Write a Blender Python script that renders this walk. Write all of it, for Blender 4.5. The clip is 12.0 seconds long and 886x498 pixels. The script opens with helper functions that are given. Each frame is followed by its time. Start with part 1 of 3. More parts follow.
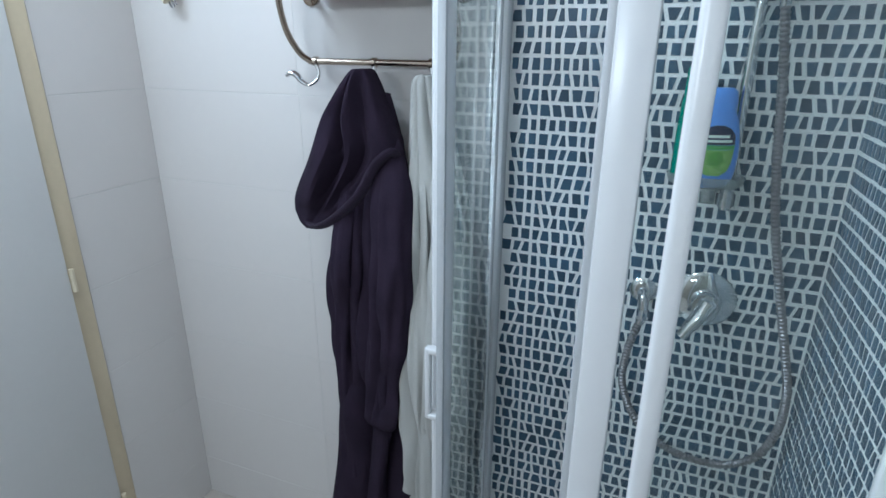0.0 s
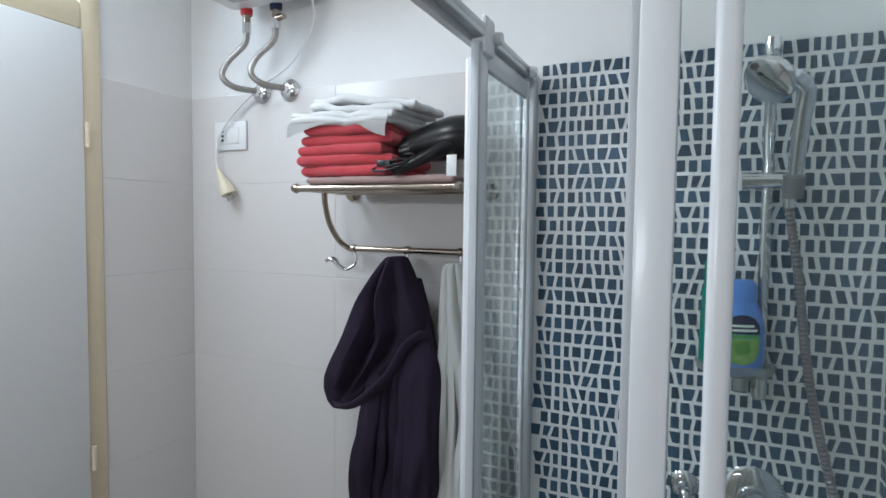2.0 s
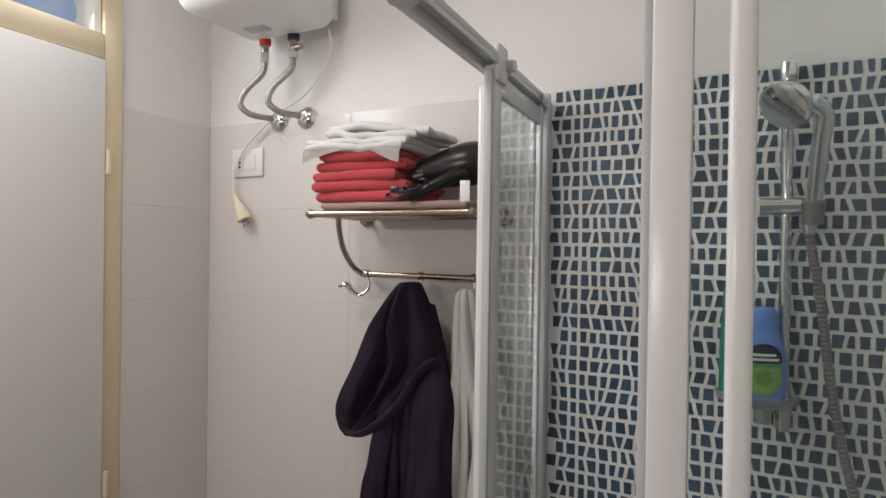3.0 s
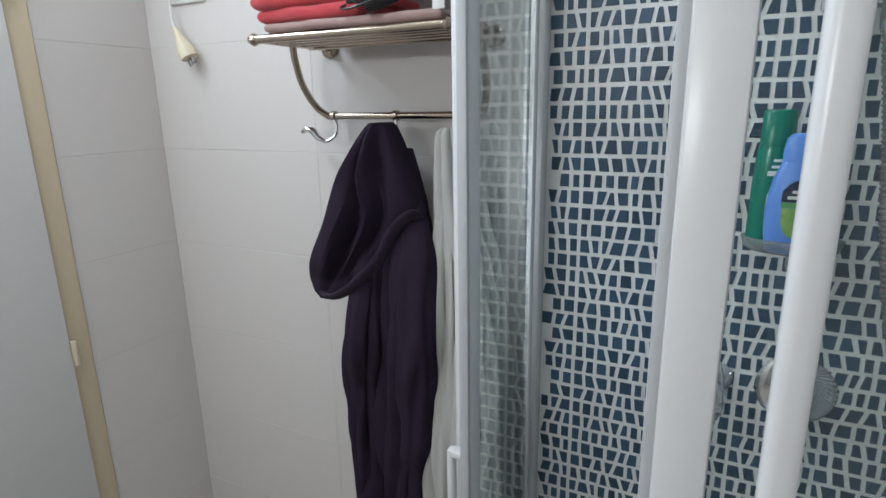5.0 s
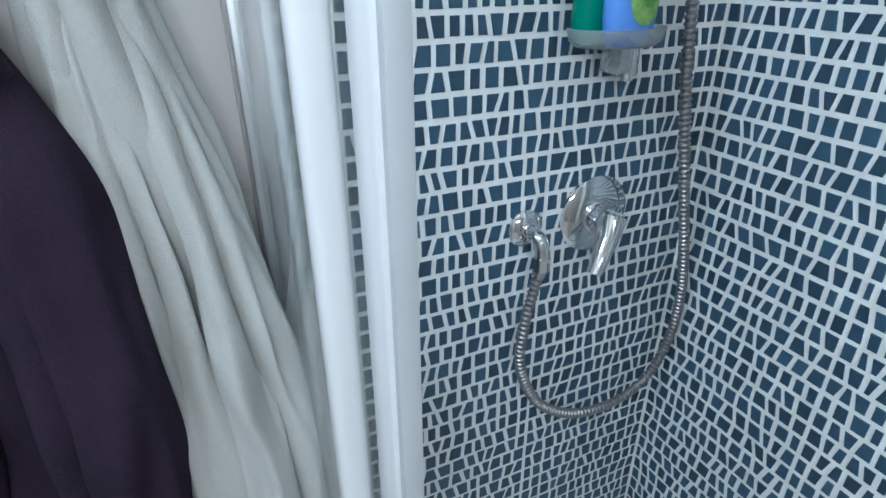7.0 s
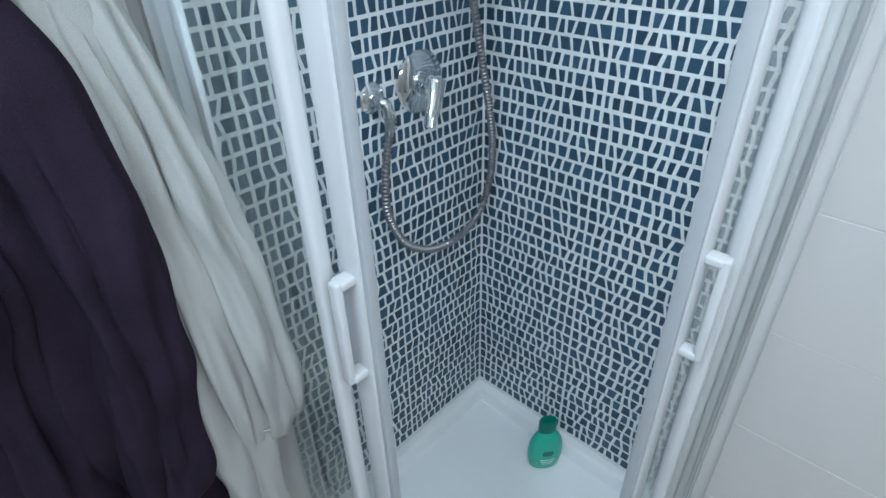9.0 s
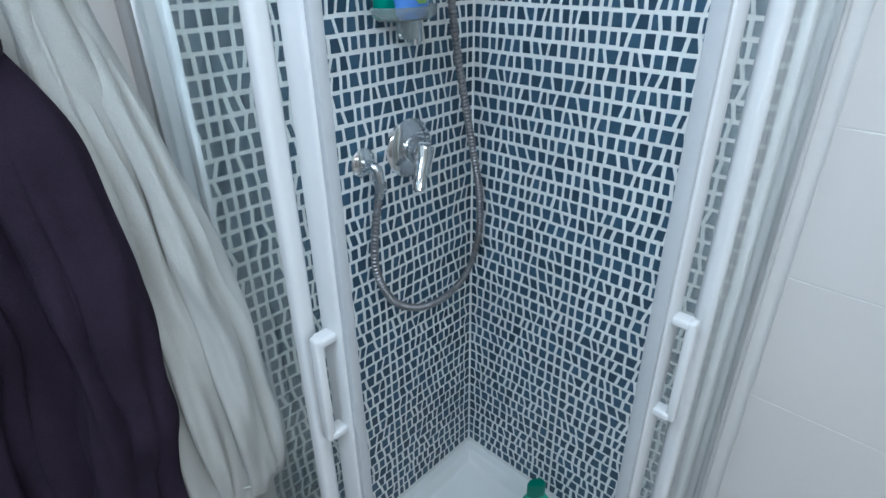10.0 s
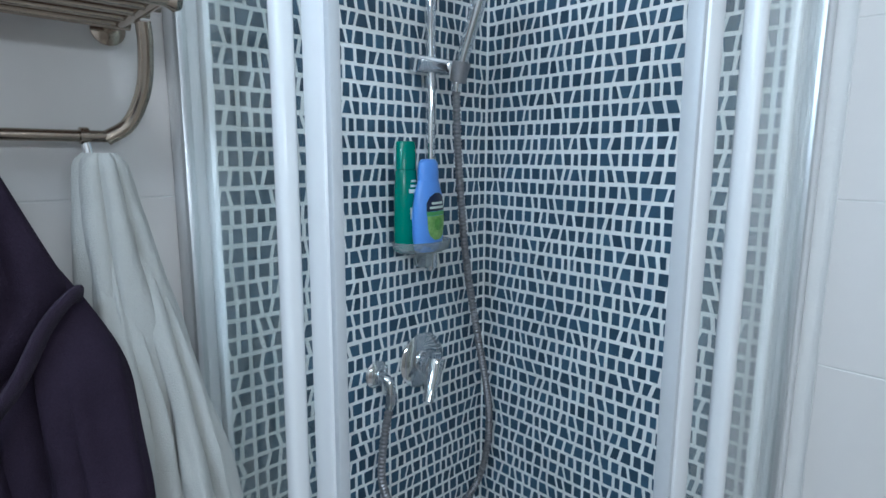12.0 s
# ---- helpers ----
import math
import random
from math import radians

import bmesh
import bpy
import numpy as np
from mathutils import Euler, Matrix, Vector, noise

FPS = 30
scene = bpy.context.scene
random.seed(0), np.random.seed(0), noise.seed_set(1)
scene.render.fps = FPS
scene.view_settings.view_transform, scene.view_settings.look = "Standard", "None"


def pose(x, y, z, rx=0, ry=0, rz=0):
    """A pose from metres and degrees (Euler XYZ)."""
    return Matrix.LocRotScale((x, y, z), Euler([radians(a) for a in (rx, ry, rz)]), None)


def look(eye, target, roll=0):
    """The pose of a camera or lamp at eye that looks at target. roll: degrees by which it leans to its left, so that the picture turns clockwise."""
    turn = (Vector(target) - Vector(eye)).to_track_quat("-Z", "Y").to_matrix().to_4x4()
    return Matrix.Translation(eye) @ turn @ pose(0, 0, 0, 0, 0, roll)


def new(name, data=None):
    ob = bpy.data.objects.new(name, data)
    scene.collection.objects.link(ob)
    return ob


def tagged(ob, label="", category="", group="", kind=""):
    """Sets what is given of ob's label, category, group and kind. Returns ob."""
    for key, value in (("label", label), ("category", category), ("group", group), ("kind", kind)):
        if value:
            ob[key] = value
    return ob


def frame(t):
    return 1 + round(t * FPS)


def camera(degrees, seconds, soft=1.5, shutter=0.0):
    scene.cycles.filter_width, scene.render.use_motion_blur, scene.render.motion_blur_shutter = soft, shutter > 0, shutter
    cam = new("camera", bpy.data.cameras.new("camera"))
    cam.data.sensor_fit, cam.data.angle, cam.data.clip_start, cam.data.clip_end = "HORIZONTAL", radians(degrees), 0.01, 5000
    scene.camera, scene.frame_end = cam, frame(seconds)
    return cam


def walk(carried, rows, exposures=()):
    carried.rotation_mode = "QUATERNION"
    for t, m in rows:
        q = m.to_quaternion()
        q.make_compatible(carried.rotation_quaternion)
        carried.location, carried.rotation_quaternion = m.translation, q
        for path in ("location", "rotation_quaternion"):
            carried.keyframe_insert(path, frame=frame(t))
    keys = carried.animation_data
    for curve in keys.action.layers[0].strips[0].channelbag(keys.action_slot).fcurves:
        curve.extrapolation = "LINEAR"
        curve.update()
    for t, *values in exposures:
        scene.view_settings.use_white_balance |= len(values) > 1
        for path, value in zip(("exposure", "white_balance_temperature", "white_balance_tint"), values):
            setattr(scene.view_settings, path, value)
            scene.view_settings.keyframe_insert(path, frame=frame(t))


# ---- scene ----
cam = camera(76.6, 12.0)
PATH = [
    (0, (-0.343, -1.273, 1.656), (-1.029, 0.477, 0.972), 0.5),
    (0.5, (-0.343, -1.276, 1.676), (-1.033, 0.524, 1.143), 0.8),
    (1, (-0.347, -1.286, 1.685), (-1.051, 0.545, 1.295), 0.8),
    (1.5, (-0.349, -1.298, 1.692), (-1.095, 0.542, 1.446), 0.8),
    (2, (-0.344, -1.302, 1.695), (-1.156, 0.523, 1.59), 0.7),
    (2.5, (-0.342, -1.304, 1.7), (-1.19, 0.507, 1.702), 0.7),
    (4.5, (-0.358, -1.171, 1.66), (-1.249, 0.591, 1.34), -0.3),
    (5, (-0.377, -1.099, 1.639), (-1.232, 0.638, 1.137), -1.0),
    (5.5, (-0.468, -1.012, 1.575), (-1.081, 0.789, 0.969), -0.5),
    (6, (-0.633, -0.894, 1.576), (-0.827, 0.96, 0.823), -0.9),
    (6.5, (-0.770, -0.756, 1.495), (-0.390, 1.058, 0.725), 0.4),
    (7, (-0.790, -0.652, 1.492), (-0.026, 0.960, 0.582), -0.2),
    (7.5, (-0.912, -0.632, 1.526), (0.155, 0.730, 0.507), -0.3),
    (9.5, (-1.016, -0.861, 1.478), (0.212, 0.274, 0.379), -1.2),
    (10, (-1.017, -0.862, 1.505), (0.261, 0.351, 0.570), -0.8),
    (10.5, (-1.018, -0.866, 1.528), (0.304, 0.422, 0.758), -0.5),
    (11, (-1.019, -0.893, 1.551), (0.311, 0.468, 0.937), -0.3),
    (11.5, (-1.026, -0.91, 1.573), (0.326, 0.482, 1.101), -0.1),
    (12, (-1.039, -0.919, 1.592), (0.338, 0.494, 1.266), 0.3),
]
EXPOSURES = [(0, 0.04, 5250, 4), (1.3, -0.2, 5200, 3), (1.8, -0.3, 5400, 5), (2.1, -0.42, 5950, 9), (2.5, -0.6, 6900, 15), (4.3, -0.48, 7000, 16),
             (4.9, -0.28, 6150, 10), (5.4, -0.1, 5500, 5), (6.3, 0.12, 5350, 4), (7, 0.2, 5350, 4), (9.5, 0.18, 5300, 3), (10.3, 0.06, 5300, 4), (12, -0.15, 5250, 4)]
walk(cam, [(t, look(eye, target, roll)) for t, eye, target, roll in PATH], EXPOSURES)

# ---- world and light ----
world = bpy.data.worlds.new("sky")
scene.world = world
world.use_nodes = True
sky = world.node_tree.nodes.new("ShaderNodeTexSky")
sky.sky_type, sky.sun_disc, sky.sun_elevation, sky.sun_rotation = "NISHITA", False, radians(45), radians(60)
world.node_tree.links.new(sky.outputs[0], world.node_tree.nodes["Background"].inputs[0])
world.node_tree.nodes["Background"].inputs[1].default_value = 0.15


def area(name, place, target, w, h, power, colour):
    data = bpy.data.lights.new(name, "AREA")
    data.shape, data.size, data.size_y, data.energy, data.color = "RECTANGLE", w, h, power, colour
    ob = new(name, data)
    ob.matrix_world = look(place, target)
    return ob


# added ceiling fill light, lamp over the wash basin mirror, and the daylight of the transom window
area("ceiling_fill", (-1.15, -1.12, 2.655), (-1.15, -1.12, 0), 0.30, 0.30, 8.0, (1, 0.96, 0.9))
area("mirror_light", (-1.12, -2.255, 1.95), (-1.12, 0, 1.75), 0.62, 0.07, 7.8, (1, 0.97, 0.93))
area("transom_daylight", (-1.775, -0.78, 2.40), (-0.3, -0.95, 1.55), 0.80, 0.30, 12, (0.86, 0.94, 1.0))


# ---- materials ----
def material(name, colour, rough=0.5, metal=0.0, vary=0.08, grain=(6, 60), bump=0.0, bump_scale=80, spread=0.0, coat=0.0, sheen=0.0, tint=None):
    """Colour with two scales of variation, relief, and a spread from piece to piece."""
    m = bpy.data.materials.new(name)
    m.use_nodes = True
    nt, b = m.node_tree, m.node_tree.nodes["Principled BSDF"]
    b.inputs["Roughness"].default_value, b.inputs["Metallic"].default_value = rough, metal
    b.inputs["Coat Weight"].default_value = coat
    b.inputs["Sheen Weight"].default_value = sheen
    add, link = nt.nodes.new, nt.links.new
    place = add("ShaderNodeTexCoord").outputs["Object"]
    total = None
    for scale, share in zip(grain, (0.6, 0.4)):
        n = add("ShaderNodeTexNoise")
        n.inputs["Scale"].default_value, n.inputs["Detail"].default_value = scale, 4
        link(place, n.inputs["Vector"])
        k = add("ShaderNodeMath")
        k.operation = "MULTIPLY_ADD"
        link(n.outputs["Fac"], k.inputs[0])
        k.inputs[1].default_value = share
        if total is None:
            k.inputs[2].default_value = 0
        else:
            link(total, k.inputs[2])
        total = k.outputs[0]
    if spread:
        info = add("ShaderNodeObjectInfo").outputs["Random"]
        isl = add("ShaderNodeNewGeometry").outputs["Random Per Island"]
        s = add("ShaderNodeMath")
        link(info, s.inputs[0]), link(isl, s.inputs[1])
        fr = add("ShaderNodeMath")
        fr.operation = "FRACT"
        link(s.outputs[0], fr.inputs[0])
        mixv = add("ShaderNodeMath")
        mixv.operation = "MULTIPLY_ADD"
        link(fr.outputs[0], mixv.inputs[0])
        mixv.inputs[1].default_value = spread
        link(total, mixv.inputs[2])
        total = mixv.outputs[0]
    ramp = add("ShaderNodeMapRange")
    link(total, ramp.inputs[0])
    ramp.inputs[1].default_value, ramp.inputs[2].default_value = 0.25, 0.75 + spread
    mix = add("ShaderNodeMix")
    mix.data_type = "RGBA"
    link(ramp.outputs[0], mix.inputs[0])
    dark = [c * (1 - vary) for c in colour]
    light = tint or [min(1, c * (1 + vary)) for c in colour]
    mix.inputs[6].default_value, mix.inputs[7].default_value = (*dark, 1), (*light, 1)
    link(mix.outputs[2], b.inputs["Base Color"])
    if bump:
        n = add("ShaderNodeTexNoise")
        n.inputs["Scale"].default_value, n.inputs["Detail"].default_value = bump_scale, 5
        link(place, n.inputs["Vector"])
        bp = add("ShaderNodeBump")
        bp.inputs["Strength"].default_value, bp.inputs["Distance"].default_value = bump, 0.004
        link(n.outputs["Fac"], bp.inputs["Height"])
        link(bp.outputs[0], b.inputs["Normal"])
        rr = add("ShaderNodeMapRange")
        link(n.outputs["Fac"], rr.inputs[0])
        rr.inputs[3].default_value, rr.inputs[4].default_value = rough * 0.85, min(1, rough * 1.15)
        link(rr.outputs[0], b.inputs["Roughness"])
    return m


def glass(name, colour, haze, rough=0.02, scale=9, index=1.45):
    """Clear glass with an uneven film of limescale."""
    m = bpy.data.materials.new(name)
    m.use_nodes = True
    nt, b = m.node_tree, m.node_tree.nodes["Principled BSDF"]
    b.inputs["Base Color"].default_value = (*colour, 1)
    b.inputs["Transmission Weight"].default_value, b.inputs["Roughness"].default_value, b.inputs["IOR"].default_value = 1, rough, index
    film = nt.nodes.new("ShaderNodeBsdfDiffuse")
    film.inputs[0].default_value = (0.62, 0.68, 0.68, 1)
    n = nt.nodes.new("ShaderNodeTexNoise")
    n.inputs["Scale"].default_value, n.inputs["Detail"].default_value = scale, 6
    nt.links.new(nt.nodes.new("ShaderNodeTexCoord").outputs["Object"], n.inputs["Vector"])
    r = nt.nodes.new("ShaderNodeMapRange")
    nt.links.new(n.outputs["Fac"], r.inputs[0])
    r.inputs[1].default_value, r.inputs[2].default_value, r.inputs[3].default_value, r.inputs[4].default_value = 0.3, 0.7, haze * 0.75, haze * 1.25
    mix = nt.nodes.new("ShaderNodeMixShader")
    nt.links.new(r.outputs[0], mix.inputs[0])
    nt.links.new(b.outputs[0], mix.inputs[1]), nt.links.new(film.outputs[0], mix.inputs[2])
    nt.links.new(mix.outputs[0], nt.nodes["Material Output"].inputs[0])
    return m


def emitter(name, colour, power):
    m = bpy.data.materials.new(name)
    m.use_nodes = True
    b = m.node_tree.nodes["Principled BSDF"]
    b.inputs["Base Color"].default_value = (*colour, 1)
    b.inputs["Emission Color"].default_value, b.inputs["Emission Strength"].default_value = (*colour, 1), power
    return m


PAINT = material("wall_paint", (0.80, 0.79, 0.775), 0.75, vary=0.03, grain=(2, 30), bump=0.12, bump_scale=120)
TILE = material("white_ceramic", (0.72, 0.695, 0.675), 0.14, vary=0.02, grain=(3, 40), bump=0.02, bump_scale=12, spread=0.1)
JOINT = material("tile_joint", (0.66, 0.65, 0.63), 0.85, vary=0.1, grain=(5, 90), bump=0.2, bump_scale=300)
GROUT = material("mosaic_grout", (0.80, 0.805, 0.79), 0.7, vary=0.07, grain=(5, 120), bump=0.25, bump_scale=350)
CHIP = material("blue_mosaic", (0.026, 0.060, 0.100), 0.40, vary=0.32, grain=(40, 300), bump=0.05, bump_scale=200, spread=1.0, tint=(0.046, 0.106, 0.170))
FLOOR = material("floor_tile", (0.50, 0.46, 0.42), 0.4, vary=0.12, grain=(4, 50), bump=0.04, spread=0.3)
CEIL = material("ceiling_paint", (0.82, 0.80, 0.77), 0.8, vary=0.02, bump=0.06)
WHITE = material("white_lacquer", (0.70, 0.71, 0.72), 0.25, vary=0.015, grain=(3, 50), bump=0.01, bump_scale=40)
DOORM = material("door_lacquer", (0.72, 0.72, 0.71), 0.5, vary=0.02, grain=(2, 60), bump=0.04, bump_scale=200)
TAN = material("cream_frame_paint", (0.70, 0.60, 0.42), 0.42, vary=0.05, grain=(5, 60), bump=0.05, bump_scale=90)
ALU = material("grey_aluminium", (0.52, 0.54, 0.55), 0.32, 0.6, vary=0.06, grain=(8, 90))
SEAL = material("grey_seal", (0.48, 0.50, 0.52), 0.4, vary=0.05)
CHROME = material("chrome", (0.78, 0.79, 0.81), 0.07, 1.0, vary=0.04, grain=(12, 160), bump=0.01, bump_scale=150)
NICKEL = material("worn_nickel", (0.47, 0.40, 0.33), 0.2, 1.0, vary=0.12, grain=(14, 160), bump=0.03, bump_scale=200)
STEEL = material("hose_steel", (0.33, 0.32, 0.33), 0.42, 1.0, vary=0.15, grain=(20, 250))
BRAID = material("braided_steel", (0.42, 0.40, 0.37), 0.4, 0.8, vary=0.25, grain=(60, 500), bump=0.3, bump_scale=900)
SHELL = material("white_plastic", (0.80, 0.80, 0.79), 0.35, vary=0.015, bump=0.01)
IVORY = material("ivory_plastic", (0.76, 0.68, 0.50), 0.35, vary=0.05)
BLACK = material("black_gloss", (0.010, 0.010, 0.011), 0.28, vary=0.2)
DARK = material("hole_shade", (0.01, 0.01, 0.01), 0.6)
REDP = material("red_plastic", (0.55, 0.03, 0.03), 0.35)
REDCLOTH = material("red_terry", (0.56, 0.060, 0.075), 0.95, vary=0.18, grain=(18, 500), bump=0.7, bump_scale=700, sheen=0.3)
MAUVE = material("mauve_terry", (0.42, 0.29, 0.27), 0.95, vary=0.12, grain=(18, 500), bump=0.6, bump_scale=700, sheen=0.2)
LINEN = material("white_linen", (0.69, 0.69, 0.68), 0.95, vary=0.05, grain=(10, 300), bump=0.35, bump_scale=500, sheen=0.1)
ROBE = material("aubergine_fleece", (0.026, 0.0180, 0.0330), 0.95, vary=0.35, grain=(12, 400), bump=0.5, bump_scale=600)
ROBEHEM = material("aubergine_hem", (0.030, 0.021, 0.038), 0.95, vary=0.3, grain=(20, 500), bump=0.6, bump_scale=700, sheen=0.05)
WROBE = material("grey_white_cotton", (0.46, 0.462, 0.44), 0.95, vary=0.06, grain=(9, 350), bump=0.4, bump_scale=550, sheen=0.1)
for cloth in (ROBE, ROBEHEM, WROBE, LINEN, REDCLOTH, MAUVE):
    cloth.node_tree.nodes["Principled BSDF"].inputs["Specular IOR Level"].default_value = 0.12
TRAY = material("shower_tray_enamel", (0.82, 0.83, 0.83), 0.18, vary=0.02, grain=(3, 40))
BLUEB = material("blue_bottle", (0.13, 0.30, 0.78), 0.3, vary=0.04)
GREENB = material("green_bottle", (0.005, 0.20, 0.135), 0.22, vary=0.06)
TEAL = material("teal_bottle", (0.06, 0.42, 0.29), 0.3, vary=0.06)
TEALCAP = material("teal_cap", (0.004, 0.15, 0.10), 0.3, vary=0.06)
NAVY = material("navy_label", (0.008, 0.014, 0.055), 0.35)
LIME = material("lime_label", (0.16, 0.42, 0.07), 0.4, vary=0.4, grain=(60, 200), tint=(0.38, 0.62, 0.18))
PALE = material("pale_print", (0.72, 0.80, 0.72), 0.4)
LEAF = material("foliage", (0.06, 0.11, 0.03), 0.7, vary=0.4, grain=(3, 15))
FROST = glass("rippled_glass", (0.93, 0.97, 1.0), 0.03, 0.08)
PANE = glass("shower_glass", (0.93, 0.965, 0.955), 0.004, 0.015, index=1.32)
CLEAR = glass("clear_plastic", (0.93, 0.96, 0.97), 0.28, 0.15, 30)
LAMP = emitter("lamp_diffuser", (1, 0.95, 0.88), 3)


# ---- mesh helpers ----
def link_mesh(name, bm, mat, smooth=True):
    me = bpy.data.meshes.new(name)
    bm.normal_update()
    bm.to_mesh(me)
    bm.free()
    me.materials.append(mat)
    if smooth:
        for p in me.polygons:
            p.use_smooth = True
        me.set_sharp_from_angle(angle=radians(38))
    return new(name, me)


def part(name, bm, mat, parent, label=""):
    ob = link_mesh(name, bm, mat)
    ob.parent = parent
    return tagged(ob, label)


def thing(name, label, category, group="", kind="", place=(0, 0, 0)):
    ob = new(name)
    ob.empty_display_size = 0.02
    ob.location = place
    return tagged(ob, label, category, group, kind)


def box(x0, x1, y0, y1, z0, z1, bevel=0.0, seg=2, bm=None):
    bm = bm or bmesh.new()
    made = bmesh.ops.create_cube(bm, size=1, matrix=Matrix.LocRotScale(((x0 + x1) / 2, (y0 + y1) / 2, (z0 + z1) / 2), None, (x1 - x0, y1 - y0, z1 - z0)))
    if bevel:
        edges = list({e for v in made["verts"] for e in v.link_edges})
        bmesh.ops.bevel(bm, geom=edges, offset=bevel, segments=seg, profile=0.5, affect="EDGES")
    return bm


def smooth_path(points, steps=8):
    """Catmull-Rom through the points."""
    pts = [Vector(p) for p in points]
    pts = [2 * pts[0] - pts[1]] + pts + [2 * pts[-1] - pts[-2]]
    out = []
    for i in range(1, len(pts) - 2):
        a, b, c, d = pts[i - 1:i + 3]
        for k in range(steps):
            t = k / steps
            out.append(0.5 * (2 * b + (c - a) * t + (2 * a - 5 * b + 4 * c - d) * t * t + (3 * b - a - 3 * c + d) * t ** 3))
    return out + [pts[-2]]


def tube(points, radius, sides=12, bm=None, flat=1.0):
    """A swept round bar; radius is a number or a function of the share of the length."""
    bm = bm or bmesh.new()
    pts = [Vector(p) for p in points]
    rings, up = [], None
    for i, p in enumerate(pts):
        d = (pts[min(i + 1, len(pts) - 1)] - pts[max(i - 1, 0)]).normalized()
        if up is None:
            up = d.orthogonal().normalized()
        up = (up - d * up.dot(d)).normalized()
        side = d.cross(up)
        r = radius(i / (len(pts) - 1)) if callable(radius) else radius
        rings.append([bm.verts.new(p + (up * math.cos(a) + side * flat * math.sin(a)) * r) for a in (2 * math.pi * k / sides for k in range(sides))])
    for a, b in zip(rings, rings[1:]):
        for k in range(sides):
            bm.faces.new((a[k], a[(k + 1) % sides], b[(k + 1) % sides], b[k]))
    bm.faces.new(list(reversed(rings[0])))
    bm.faces.new(rings[-1])
    return bm


def lathe(profile, place=(0, 0, 0), axis="z", sides=28, bm=None, squash=1.0):
    """profile: (radius, height) pairs, turned about an axis."""
    bm = bm or bmesh.new()
    turn = {"z": Matrix(), "y": Matrix.Rotation(radians(90), 4, "X"), "x": Matrix.Rotation(radians(90), 4, "Y")}[axis]
    m = Matrix.Translation(place) @ turn
    rings = [[bm.verts.new(m @ Vector((r * math.cos(a), r * squash * math.sin(a), h))) for a in (2 * math.pi * k / sides for k in range(sides))] for r, h in profile]
    for a, b in zip(rings, rings[1:]):
        for k in range(sides):
            bm.faces.new((a[k], a[(k + 1) % sides], b[(k + 1) % sides], b[k]))
    if profile[0][0] > 1e-4:
        bm.faces.new(list(reversed(rings[0])))
    if profile[-1][0] > 1e-4:
        bm.faces.new(rings[-1])
    bmesh.ops.remove_doubles(bm, verts=bm.verts, dist=1e-5)
    bmesh.ops.recalc_face_normals(bm, faces=bm.faces)
    return bm


def spline(keys, t):
    """Smooth value between (t, values...) keys."""
    if t <= keys[0][0]:
        return keys[0][1:]
    for a, b in zip(keys, keys[1:]):
        if t <= b[0]:
            u = (t - a[0]) / (b[0] - a[0])
            u = u * u * (3 - 2 * u) * 0.5 + u * 0.5
            return [p + (q - p) * u for p, q in zip(a[1:], b[1:])]
    return keys[-1][1:]


def soft_spline(keys, t, reach=0.07):
    """The same, rounded at the keys."""
    r = min(reach, t, 1 - t)
    rows = [spline(keys, t + r * k / 3) for k in range(-3, 4)]
    return [sum(c) / 7 for c in zip(*rows)]


def drape(keys, folds, depth, seed, rows=90, sides=96, twist=0.0, sharp=0.75):
    """Hanging cloth: keys (share, x, y, z, half width, half depth), with folds that run down and wander."""
    bm = bmesh.new()
    rings = []
    for i in range(rows + 1):
        t = i / rows
        x, y, z, w, d = soft_spline(keys, t)
        ring = []
        for k in range(sides):
            a = 2 * math.pi * k / sides
            wander = noise.noise(Vector((math.cos(a) * 1.1, math.sin(a) * 1.1, t * 3 + seed))) * 1.4
            f = 2 * abs(math.sin(0.5 * (folds * a + wander * 2.2 + twist * t + seed))) ** sharp - 1
            f2 = noise.noise(Vector((math.cos(a) * 2.5 + seed, math.sin(a) * 2.5, t * 7)))
            r = 1 + depth * min(1, 0.25 + t * 1.6) * (0.55 * (f - 0.4) + 0.6 * f2)
            hang = 0.012 * noise.noise(Vector((a, seed, 3))) if i == rows else 0
            ring.append(bm.verts.new((x + w * r * math.cos(a), y + d * r * math.sin(a), z + hang)))
        rings.append(ring)
    for a, b in zip(rings, rings[1:]):
        for k in range(sides):
            bm.faces.new((a[k], b[k], b[(k + 1) % sides], a[(k + 1) % sides]))
    bm.faces.new(rings[0])
    bm.faces.new(list(reversed(rings[-1])))
    bmesh.ops.recalc_face_normals(bm, faces=bm.faces)
    return bm


# ---- the room ----
LEFT, BACK, FRONT, RIGHT, FLOORZ, TOP = -1.79, 0.0, -2.35, 0.0, 0.04, 2.72
TILE_TOP, ROW = 2.06, 0.2655
EDGE = -0.70

wall_north = tagged(link_mesh("wall_north", box(LEFT - 0.2, 0.2, 0.006, 0.2, FLOORZ - 0.1, TOP + 0.1), PAINT), "off-white painted plaster wall above tiles", "wall", kind="structure")
wall_east = tagged(link_mesh("wall_east", box(0.006, 0.2, FRONT, 0.006, FLOORZ - 0.1, TOP + 0.1), PAINT), "off-white painted plaster wall above tiles", "wall", kind="structure")
wall_south = tagged(link_mesh("wall_south", box(LEFT - 0.2, 0.2, FRONT - 0.15, FRONT, FLOORZ - 0.1, TOP + 0.1), material("beige_wall", (0.42, 0.39, 0.35), 0.5, vary=0.08, bump=0.05)), "unseen closing wall, beige to dim the glass reflections", "wall", kind="structure")
tagged(link_mesh("floor", box(LEFT - 0.2, 0.2, FRONT - 0.1, 0.2, FLOORZ - 0.12, FLOORZ), FLOOR), "plain beige tiled bathroom floor", "floor", kind="structure")
